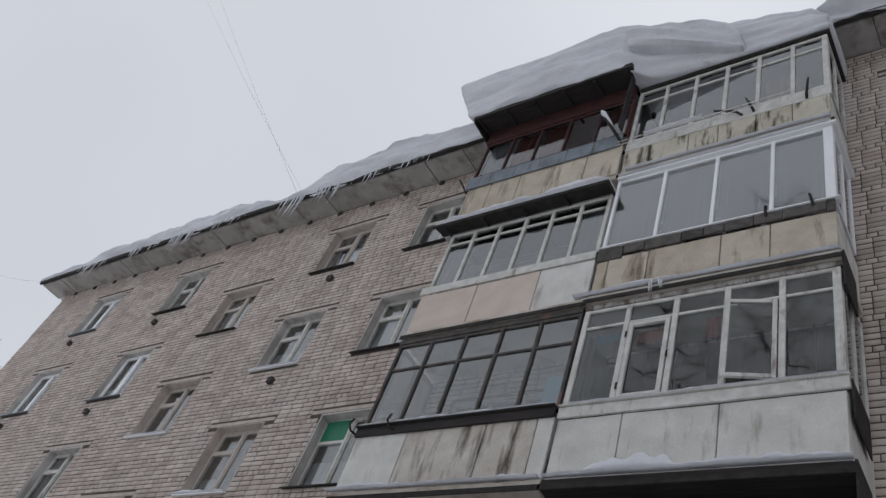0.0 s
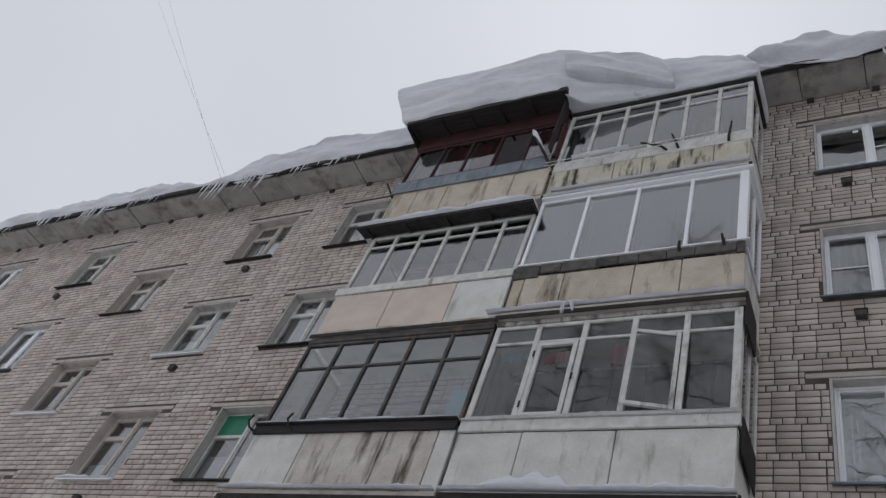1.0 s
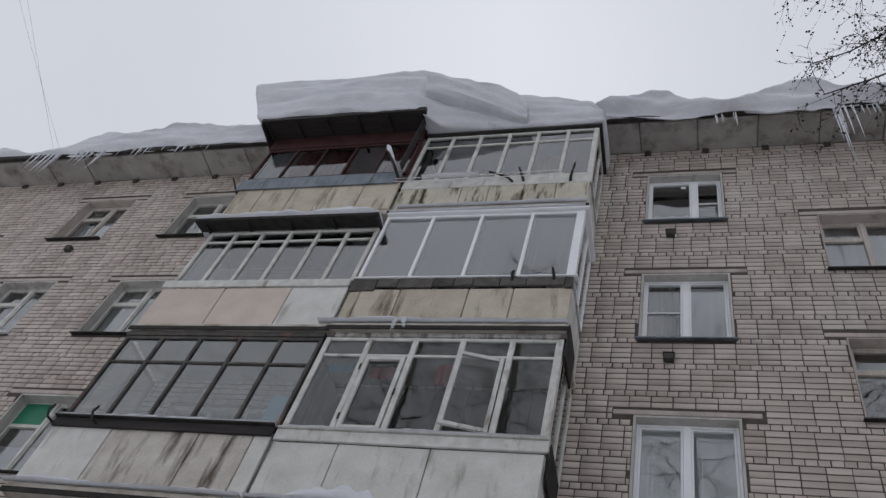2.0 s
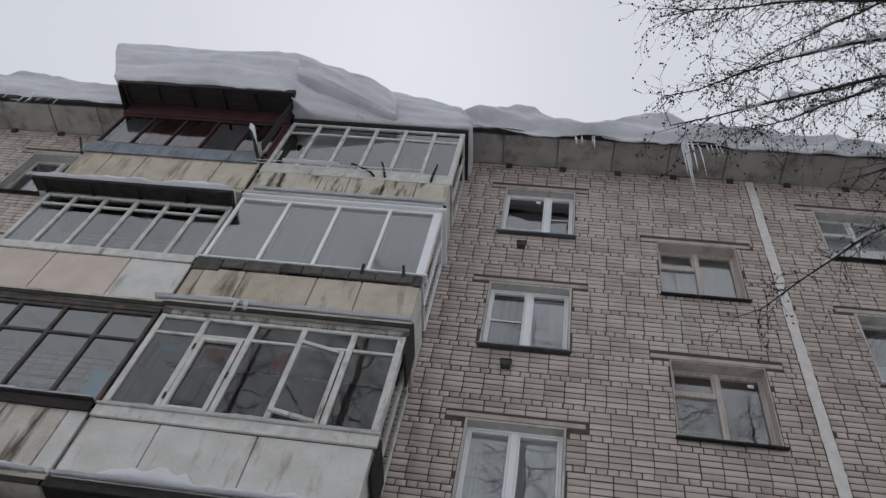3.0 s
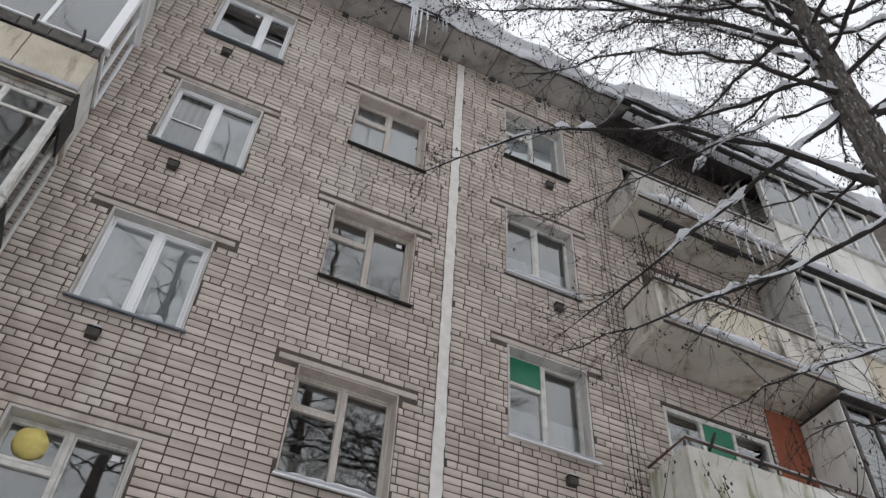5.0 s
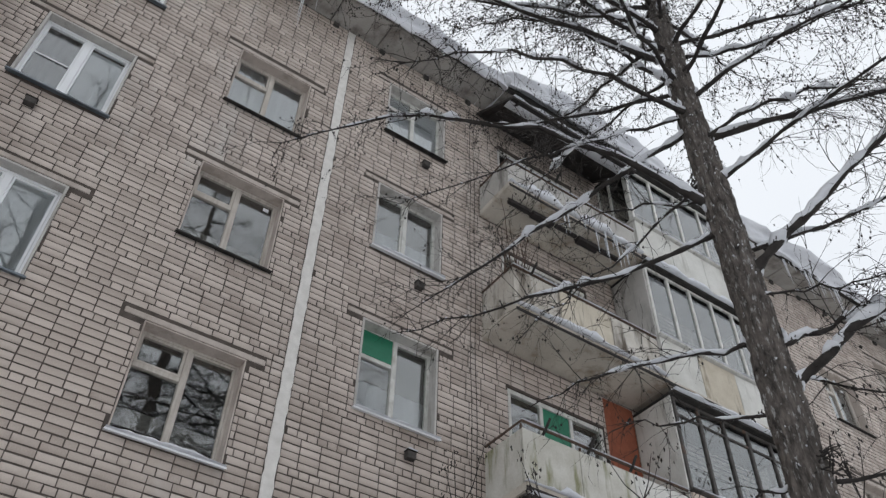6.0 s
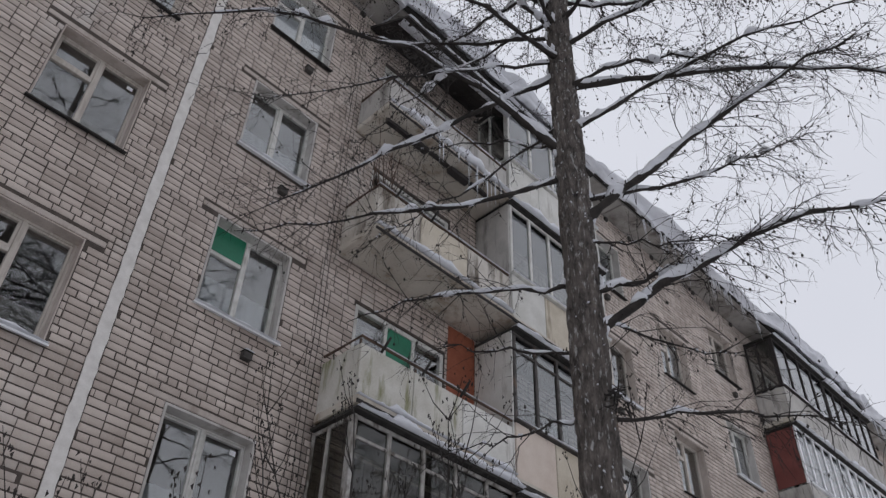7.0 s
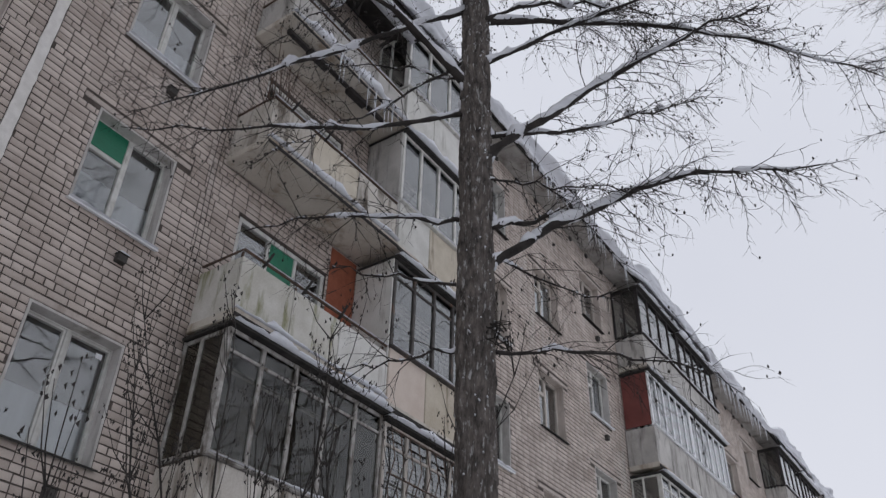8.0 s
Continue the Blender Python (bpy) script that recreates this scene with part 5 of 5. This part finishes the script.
def conifer(x, y, height, r0, limbs, seed, label, twigs=1.0, extra=40, snow=True, lo=6.0, cones=True):
    r = random.Random(seed)
    tree = thing("larch", (x, y, 0), label, "tree", "larches in the yard")
    out = []
    bm = bmesh.new()
    n = 340 if snow else 30
    pts, radii = [], []
    for i in range(n + 1):
        u = i / n
        pts.append(Vector((x + 0.03 * noise.noise((u * 5, 1, seed)), y + 0.03 * noise.noise((u * 5, 9, seed)), height * u - 0.2 * (1 - u))))
        radii.append(trunk_radius(height * u, height, r0))
    tube(bm, pts, radii, 56 if snow else 8)
    for v in bm.verts:
        c = Vector((x, y, v.co.z))
        d = v.co - c
        if d.length > 0.02:
            ang = math.atan2(d.y, d.x)
            f = 0.7 * noise.noise((math.cos(ang) * 2.5, math.sin(ang) * 2.5, v.co.z * 1.6)) + abs(noise.noise((math.cos(ang) * 6, math.sin(ang) * 6, v.co.z * 3.2))) * 1.3 + 0.5 * noise.noise((math.cos(ang) * 14, math.sin(ang) * 14, v.co.z * 11))
            plate = noise.noise((math.cos(ang) * 9, math.sin(ang) * 9, v.co.z * 4.5))
            v.co += d.normalized() * (0.014 * f + 0.013 * (1 if plate > 0.05 else -0.4 if plate > -0.15 else -1))
    out.append(part("trunk", bm, M_BARK, None, "scaly grey-brown bark", smooth=True))
    sb, tb, cb = bmesh.new(), bmesh.new(), bmesh.new()
    # snow stuck to one side of the bark
    if snow:
        for _ in range(170):
            z = r.uniform(2.0, height * 0.8)
            a = r.gauss(-2.1, 0.9)
            rr = trunk_radius(z, height, r0)
            c = Vector((x + math.cos(a) * rr, y + math.sin(a) * rr, z))
            s = r.uniform(0.003, 0.009) * (2.0 if r.random() < 0.06 else 1)
            t = Vector((-math.sin(a), math.cos(a), r.uniform(-0.9, 0.9))) * r.uniform(-0.010, 0.010)
            tube(sb, [c - t - Vector((0, 0, s)), c + Vector((0, 0, s * 0.2)), c + t + Vector((0, 0, s * r.uniform(0.6, 1.5)))], [0.003, s, 0.003], 5)

    def twiglet(p, d, ln, rad, depth=0):
        pts = [p]
        q, e = p.copy(), d.normalized()
        m = 4 if snow else 2
        for i in range(m):
            e = (e + Vector((r.uniform(-0.28, 0.28), r.uniform(-0.28, 0.28), r.uniform(-0.30, 0.18)))).normalized()
            q = q + e * ln / m
            pts.append(q.copy())
        tube(tb, pts, [rad * (1 - i / (m + 0.6)) for i in range(m + 1)], 3)
        if depth < (2 if snow else 1) and ln > 0.18:
            for j in range(1, m + 1):
                for _ in range(2 if depth == 0 else 1):
                    if r.random() < (0.67 if snow else 0.9):
                        s = (e + Vector((r.uniform(-1, 1), r.uniform(-1, 1), r.uniform(-0.9, 0.6)))).normalized()
                        twiglet(pts[j], s, ln * r.uniform(0.3, 0.6), rad * 0.6, depth + 1)
        for _ in range((r.random() < 0.13) if p.z < 7.6 else r.choice((0, 0, 1, 1, 2)) if cones else 0):
            c = pts[r.randrange(1, m + 1)] + Vector((0, 0, 0.008))
            s = r.uniform(0.006, 0.0105)
            tube(cb, [c, c + Vector((0, 0, s)), c + Vector((0, 0, s * 2.6))], [s * 0.5, s, s * 0.3], 6)

    def limb(z0, az, length, rise, curl, rad, sd, snowy=0.6, n_tw=None):
        pts = limb_points(x, y, z0, az, length, rise, curl, 12, sd)
        m = len(pts) - 1
        rad *= 0.84
        radii = [rad * (1 - 0.86 * i / m) for i in range(m + 1)]
        radii[0] = rad * 1.25
        bmm = bmesh.new()
        dp = dense(pts, 3)
        dr = [float(np.interp(i / (len(dp) - 1), np.linspace(0, 1, m + 1), radii)) * r.uniform(0.8, 1.25) for i in range(len(dp))]
        tube(bmm, dp, dr, 8)
        out.append(part("limb", bmm, M_TWIG, None, smooth=True))
        if snow:
            snow_on(sb, dp, dr, sd + 5, snowy)
            for _ in range(4 if z0 > 8.0 else 2 if rad > 0.02 else 0):
                c = dp[r.randrange(4, len(dp) - 8)] + Vector((0, 0, 0.02))
                s, e = r.uniform(0.026, 0.055), (dp[-1] - dp[0]).normalized()
                tube(sb, [c - e * s * 1.6, c - e * s * 0.8 + Vector((0, 0, 0.01)), c + Vector((0, 0, 0.025)), c + e * s, c + e * s * 1.9], [0.008, s * 0.75, s, s * 0.7, 0.006], 8)
            for _ in range(int(length * 34)):
                j = r.randrange(2, len(dp) - 1)
                c = dp[j].lerp(dp[j - 1], r.random())
                e = Vector((r.uniform(-1, 1), r.uniform(-1, 1), r.uniform(-0.8, 1))).normalized()
                ln = dr[j] + r.uniform(0.008, 0.035)
                tube(tb, [c, c + e * ln * 0.7, c + e * ln], [0.005, 0.0055, 0.003], 4)
                if r.random() < 0.4:
                    s = r.uniform(0.005, 0.013)
                    c2 = c + Vector((e.x * dr[j] * 0.7, e.y * dr[j] * 0.7, dr[j] * 0.75))
                    tube(sb, [c2 - Vector((s, 0, 0)), c2 + Vector((0, 0, s * 0.4)), c2 + Vector((s, s * e.y, 0))], [0.003, s, 0.003], 5)
        thin = 0.55 if 90 < az % 360 < 160 and z0 < 9 else 1.0
        for i in range(int((n_tw or length * 9) * twigs * thin)):
            u = r.uniform(0.12, 1.0) ** 0.8
            f = u * m
            j = min(int(f), m - 1)
            p = pts[j].lerp(pts[j + 1], f - j)
            d = (pts[j + 1] - pts[j]).normalized()
            s = Vector((r.uniform(-1, 1), r.uniform(-1, 1), r.uniform(-0.9, 0.7)))
            twiglet(p, d * 0.7 + s * 0.8, r.uniform(0.25, 0.8) * (1.1 - 0.5 * u), max(0.0045, rad * 0.15))
    for i, row in enumerate(limbs):
        limb(*row[:6], seed * 100 + i, row[6] if len(row) > 6 else 0.6)
        if snow and row[5] > 0.02:
            rr, a = trunk_radius(row[0], height, r0) + 0.018, radians(row[1])
            c = Vector((x + math.cos(a) * rr, y + math.sin(a) * rr, row[0] + 0.07))
            tube(sb, [c + Vector((0, 0, -0.05)), c, c + Vector((0.01, 0, 0.05)), c + Vector((0, 0, 0.09))], [0.008, 0.024, 0.021, 0.005], 8)
    for i in range(extra):
        u = i / max(1, extra - 1)
        z = lo + (height - 0.6 - lo) * u
        limb(z, (i * 137.5 + seed * 40) % 360, (2.9 - 1.9 * u) * r.uniform(0.7, 1.05), r.uniform(-5, 25), r.uniform(-25, 25), 0.032 - 0.018 * u, seed * 100 + 50 + i, 0.55)
    out.append(part("twig_mass", tb, M_TWIG, None, "fine bare twigs"))
    tagged(out[-1], kind="stuff")
    if cones:
        out.append(part("cone_mass", cb, M_TWIG, None, "small dark cones"))
        tagged(out[-1], kind="stuff")
    if snow:
        out.append(part("snow_cover", sb, M_SNOW, None, "snow lying along the branches", smooth=True))
        tagged(out[-1], kind="stuff")
    under(tree, *out)
    return tree


LARCH = [  # height, azimuth, length, rise, curl, thickness, snow
    (4.74, -57, 2.9, 38, -40, 0.042, 0.95), (5.14, -55, 1.15, 12, 14, 0.030, 0.9), (5.78, -57, 3.1, 44, -20, 0.046, 0.95),
    (7.50, -57, 3.7, 4, -30, 0.036, 0.9), (4.10, -57, 1.6, 2, -14, 0.018, 0.5), (5.64, -60, 1.2, -14, 6, 0.014, 0.4),
    (4.90, -52, 1.1, -22, 6, 0.013, 0.4), (6.36, 123, 2.9, -15, 20, 0.028, 0.7), (5.18, 123, 1.8, 6, -24, 0.022, 0.8),
    (6.55, 143, 4.3, 48, -66, 0.040, 0.9), (7.70, 123, 3.1, -24, -10, 0.034, 0.8), (4.62, 118, 1.15, 8, 10, 0.017, 0.7)]
MIDDLE = [
    (4.14, 120, 1.05, -8, -6, 0.014, 0.4), (7.45, -60, 1.8, 35, -75, 0.028, 0.9), (8.85, -57, 2.2, -20, 50, 0.026, 0.8), (8.20, 145, 2.6, 62, -30, 0.030, 0.8),
    (8.75, 168, 4.2, 2, -28, 0.034, 0.9), (10.1, 168, 4.2, -12, 0, 0.032, 0.9), (7.9, 180, 3.3, -10, -34, 0.030, 0.9), (9.5, 150, 3.6, 12, -22, 0.028, 0.8),
    (6.05, -40, 2.4, 20, 12, 0.026, 0.8), (6.9, -75, 2.8, 16, -12, 0.026, 0.8),
    (7.05, 128, 2.1, -42, 12, 0.017, 0.6), (7.9, 150, 3.0, -30, 16, 0.019, 0.7), (8.6, 112, 2.4, -12, -20, 0.018, 0.7), (6.7, 108, 1.7, 34, -26, 0.016, 0.6)]
HIGH = [
    (9.3, 178, 4.2, 4, -24, 0.030, 0.9), (10.6, 175, 4.0, -2, -20, 0.028, 0.9), (9.9, -170, 3.6, 8, -20, 0.028, 0.8), (8.4, -165, 3.2, 0, -20, 0.026, 0.8),
    (9.0, -100, 3.0, 15, -12, 0.026, 0.8), (8.1, -80, 3.0, 10, -16, 0.026, 0.8), (10.3, -50, 2.6, 18, -20, 0.024, 0.8), (11.2, 160, 3.4, 0, -14, 0.024, 0.8)]
conifer(TX, TY, 14.0, 0.128, LARCH + MIDDLE + HIGH, 3, "bare larch with snow along its limbs and small cones", 1.6, 26, lo=8.3)
# tall larches behind the viewer, mirrored in the window glass
for i, (bx, by, h) in enumerate(((-4.0, -9.8, 23.0), (4.8, -10.0, 24.0), (0.6, -10.8, 25.0), (10.5, -11.5, 23.0), (-7.2, -10.4, 22.0), (7.4, -10.8, 22.0), (14.0, -9.6, 19.0), (18.2, -11.0, 20.0))):
    conifer(bx, by, h, 0.16, [], 7 + i, "tall bare larch across the yard, seen mirrored", 1.5, 84, False, 11.0 if bx < 12 else 6.0, False)

# broken stub with a clump of twigs on the trunk
cl = bmesh.new()
rr = random.Random(5)
for i in range(38):
    p = Vector((TX + rr.uniform(-0.10, 0.16), TY + rr.uniform(-0.20, -0.08), 4.18 + rr.uniform(-0.05, 0.06)))
    d = Vector((rr.uniform(-1, 1), rr.uniform(-1, 0.4), rr.uniform(-0.7, 0.5))).normalized() * rr.uniform(0.05, 0.15)
    tube(cl, [p, p + d * 0.5 + Vector((0, 0, 0.01)), p + d], [0.007, 0.005, 0.002], 4)
nest = tagged(part("twig_clump", cl, M_TWIG), "ragged clump of broken twigs on the larch trunk", "twigs", kind="stuff")


# ---- shrubs by the wall ----
def shrub(x, y, h, stems, seed, label):
    r = random.Random(seed)
    sh = thing("shrub", (x, y, 0), label, "shrub", "shrubs along the wall")
    out = []
    sb = bmesh.new()
    for s in range(stems):
        a = r.uniform(0, 6.28)
        lean = r.uniform(0.05, 0.28)
        n = 10
        pts = []
        p = Vector((x + 0.15 * math.cos(a), y + 0.15 * math.sin(a), -0.02))
        d = Vector((math.cos(a) * lean, math.sin(a) * lean, 1)).normalized()
        hh = h * r.uniform(0.75, 1.0)
        for i in range(n + 1):
            pts.append(p.copy())
            d = (d + Vector((r.uniform(-0.09, 0.09), r.uniform(-0.09, 0.09), 0.02))).normalized()
            p = p + d * hh / n
        bm = bmesh.new()
        tube(bm, pts, [0.016 * (1 - i / (n + 1.5)) + 0.002 for i in range(n + 1)], 6)
        out.append(part("stem", bm, M_TWIG, None, smooth=True))
        for i in range(4, n + 1):
            for _ in range(3):
                e = (d + Vector((r.uniform(-0.9, 0.9), r.uniform(-0.9, 0.9), r.uniform(0, 0.5)))).normalized()
                ln = r.uniform(0.2, 0.55)
                q = pts[i]
                m1, m2 = q + e * ln * 0.5, q + (e + Vector((0, 0, 0.35))) * ln
                tube(sb, [q, m1, m2], [0.006, 0.004, 0.002], 3)
                if i > 6:
                    for _ in range(7):
                        c = m2.lerp(m1, r.uniform(0, 0.5)) + Vector((r.uniform(-0.05, 0.05), r.uniform(-0.05, 0.05), r.uniform(-0.02, 0.05)))
                        t = r.uniform(0.008, 0.015)
                        tube(sb, [c, c + Vector((r.uniform(-t, t), r.uniform(-t, t), t * 1.3)), c + Vector((0, 0, t * 2.6))], [0.002, t * 0.55, 0.002], 4)
    out.append(part("twig_mass", sb, M_TWIG, None, "dry twigs with seed heads"))
    tagged(out[-1], kind="stuff")
    under(sh, *out)


shrub(5.7, -3.4, 4.6, 7, 11, "bare lilac shrub with dry seed heads")
shrub(6.5, -3.2, 4.75, 6, 12, "bare lilac shrub with dry seed heads")
shrub(3.9, -3.5, 3.3, 7, 13, "bare lilac shrub with dry seed heads")
shrub(4.6, -3.1, 3.4, 5, 14, "bare lilac shrub with dry seed heads")

# ---- cables ----
for a, b in (((-12.9, -0.3, 15.6), (-22.96, -3.80, 28.46)), ((-13.1, -0.3, 15.6), (-22.6, -3.50, 28.74)), ((-24.0, -0.5, 15.5), (-38.3, 1.7, 22.2))):
    bm = bmesh.new()
    pa, pb = Vector(a), Vector(b)
    tube(bm, [pa.lerp(pb, i / 10) - Vector((0, 0, 0.08 * math.sin(math.pi * i / 10))) for i in range(11)], [0.0026] * 11, 5)
    tagged(part("cable", bm, M_TWIG), "thin cable running from the roof edge into the sky", "cable", "overhead cables")
# distant tree beyond the end of the house
conifer(-32.0, 2.0, 17.0, 0.2, [], 21, "bare tree beyond the end of the house", 0.4, 26, False, 8.0, False)

# ---- bricks, last ----
COURSE, LENGTH, JOINT = 0.0972, 0.256, 0.0170
rb = random.Random(77)
bricks, near = [], []
rows_n = int(ZTOP / COURSE)
for i in range(rows_n):
    z0, z1 = i * COURSE + JOINT / 2, (i + 1) * COURSE - JOINT / 2
    group = (i + 1) // 5
    header = i % 5 == 3
    pitch = LENGTH / 2 if header else LENGTH
    shift = 0.04 + (0.0, 0.03, -0.02, 0.015, -0.035)[group % 5] - (LENGTH / 4 if header else 0)
    blocked = sorted([(h[0], h[1]) for h in openings if h[2] < z1 - 0.02 and h[3] > z0 + 0.02] + [(h[0] - 0.245, h[1] + 0.225) for h in openings[:len(NORMAL_COLS) * 5 + len(STAIR_COLS) * 4] if h[3] + 0.002 < z1 and h[3] + 0.094 > z0 + 0.015] + [(4.17, 4.33)])
    x = XL - LENGTH + shift
    while x < XR:
        a, b = max(x + 0.0062 + rb.uniform(-0.003, 0.003), XL), min(x + pitch - 0.0062 + rb.uniform(-0.003, 0.003), XR)
        x += pitch
        spans = [(a, b)]
        for h0, h1 in blocked:
            if h1 < a - 0.3:
                continue
            if h0 > b + 0.3:
                break
            cut = []
            for s, e in spans:
                if h1 <= s or h0 >= e:
                    cut.append((s, e))
                else:
                    if h0 - s > 0.03:
                        cut.append((s, h0 - 0.004))
                    if e - h1 > 0.03:
                        cut.append((h1 + 0.004, e))
            spans = cut
        for s, e in spans:
            if e - s > 0.03:
                y = rb.uniform(-0.0016, 0.0004)
                row = (s, e, y, z0 + rb.uniform(-0.0035, 0.0035), z1 + rb.uniform(-0.0035, 0.0035))
                if 1.25 < s and e < 2.5 and 5.6 < z0 < 9.6 and len(near) < 300 and e - s > pitch * 0.8:
                    near.append((row, header))
                else:
                    bricks.append(row)
B = np.array(bricks)
nb = len(B)
C = 0.002
V = np.zeros((nb, 8, 3))
for q, (sx, sz) in enumerate(((0, 0), (1, 0), (1, 1), (0, 1))):
    V[:, q, 0] = B[:, 1] if sx else B[:, 0]
    V[:, q, 2] = B[:, 4] if sz else B[:, 3]
    V[:, q, 1] = 0.0034
    V[:, q + 4, 0] = V[:, q, 0] + (-C if sx else C)
    V[:, q + 4, 2] = V[:, q, 2] + (-C if sz else C)
    V[:, q + 4, 1] = B[:, 2]
quads = np.array(((4, 5, 6, 7), (0, 1, 5, 4), (1, 2, 6, 5), (2, 3, 7, 6), (3, 0, 4, 7)))
F = (quads[None] + (np.arange(nb) * 8)[:, None, None]).reshape(-1, 4)
me = bpy.data.meshes.new("brick_courses")
me.vertices.add(nb * 8)
me.vertices.foreach_set("co", V.reshape(-1))
me.loops.add(F.size)
me.loops.foreach_set("vertex_index", F.reshape(-1).astype(np.int32))
me.polygons.add(len(F))
me.polygons.foreach_set("loop_start", np.arange(0, F.size, 4, dtype=np.int32))
me.polygons.foreach_set("loop_total", np.full(len(F), 4, dtype=np.int32))
me.update()
me.validate()
me.materials.append(M_BRICK)
courses = new("brick_courses", me)
courses.parent = wall_front
tagged(courses, "pale pinkish-grey silicate bricks", kind="stuff")


def brick_mesh(w):
    bm = bmesh.new()
    h, c = (COURSE - JOINT) / 2, 0.002
    hull(bm, [(-w / 2, 0.0034, -h), (w / 2, 0.0034, -h), (w / 2, 0.0034, h), (-w / 2, 0.0034, h)], [(-w / 2 + c, 0, -h + c), (w / 2 - c, 0, -h + c), (w / 2 - c, 0, h - c), (-w / 2 + c, 0, h - c)])
    bmesh.ops.recalc_face_normals(bm, faces=list(bm.faces))
    m = bpy.data.meshes.new("brick")
    bm.to_mesh(m)
    bm.free()
    m.materials.append(M_BRICK_PIECE)
    return m


long_brick, short_brick = brick_mesh(LENGTH - 0.0124), brick_mesh(LENGTH / 2 - 0.0124)
for (s, e, y, z0, z1), header in near:
    ob = new("brick", short_brick if header else long_brick)
    ob.location = ((s + e) / 2, y, (z0 + z1) / 2)
    ob.parent = wall_front
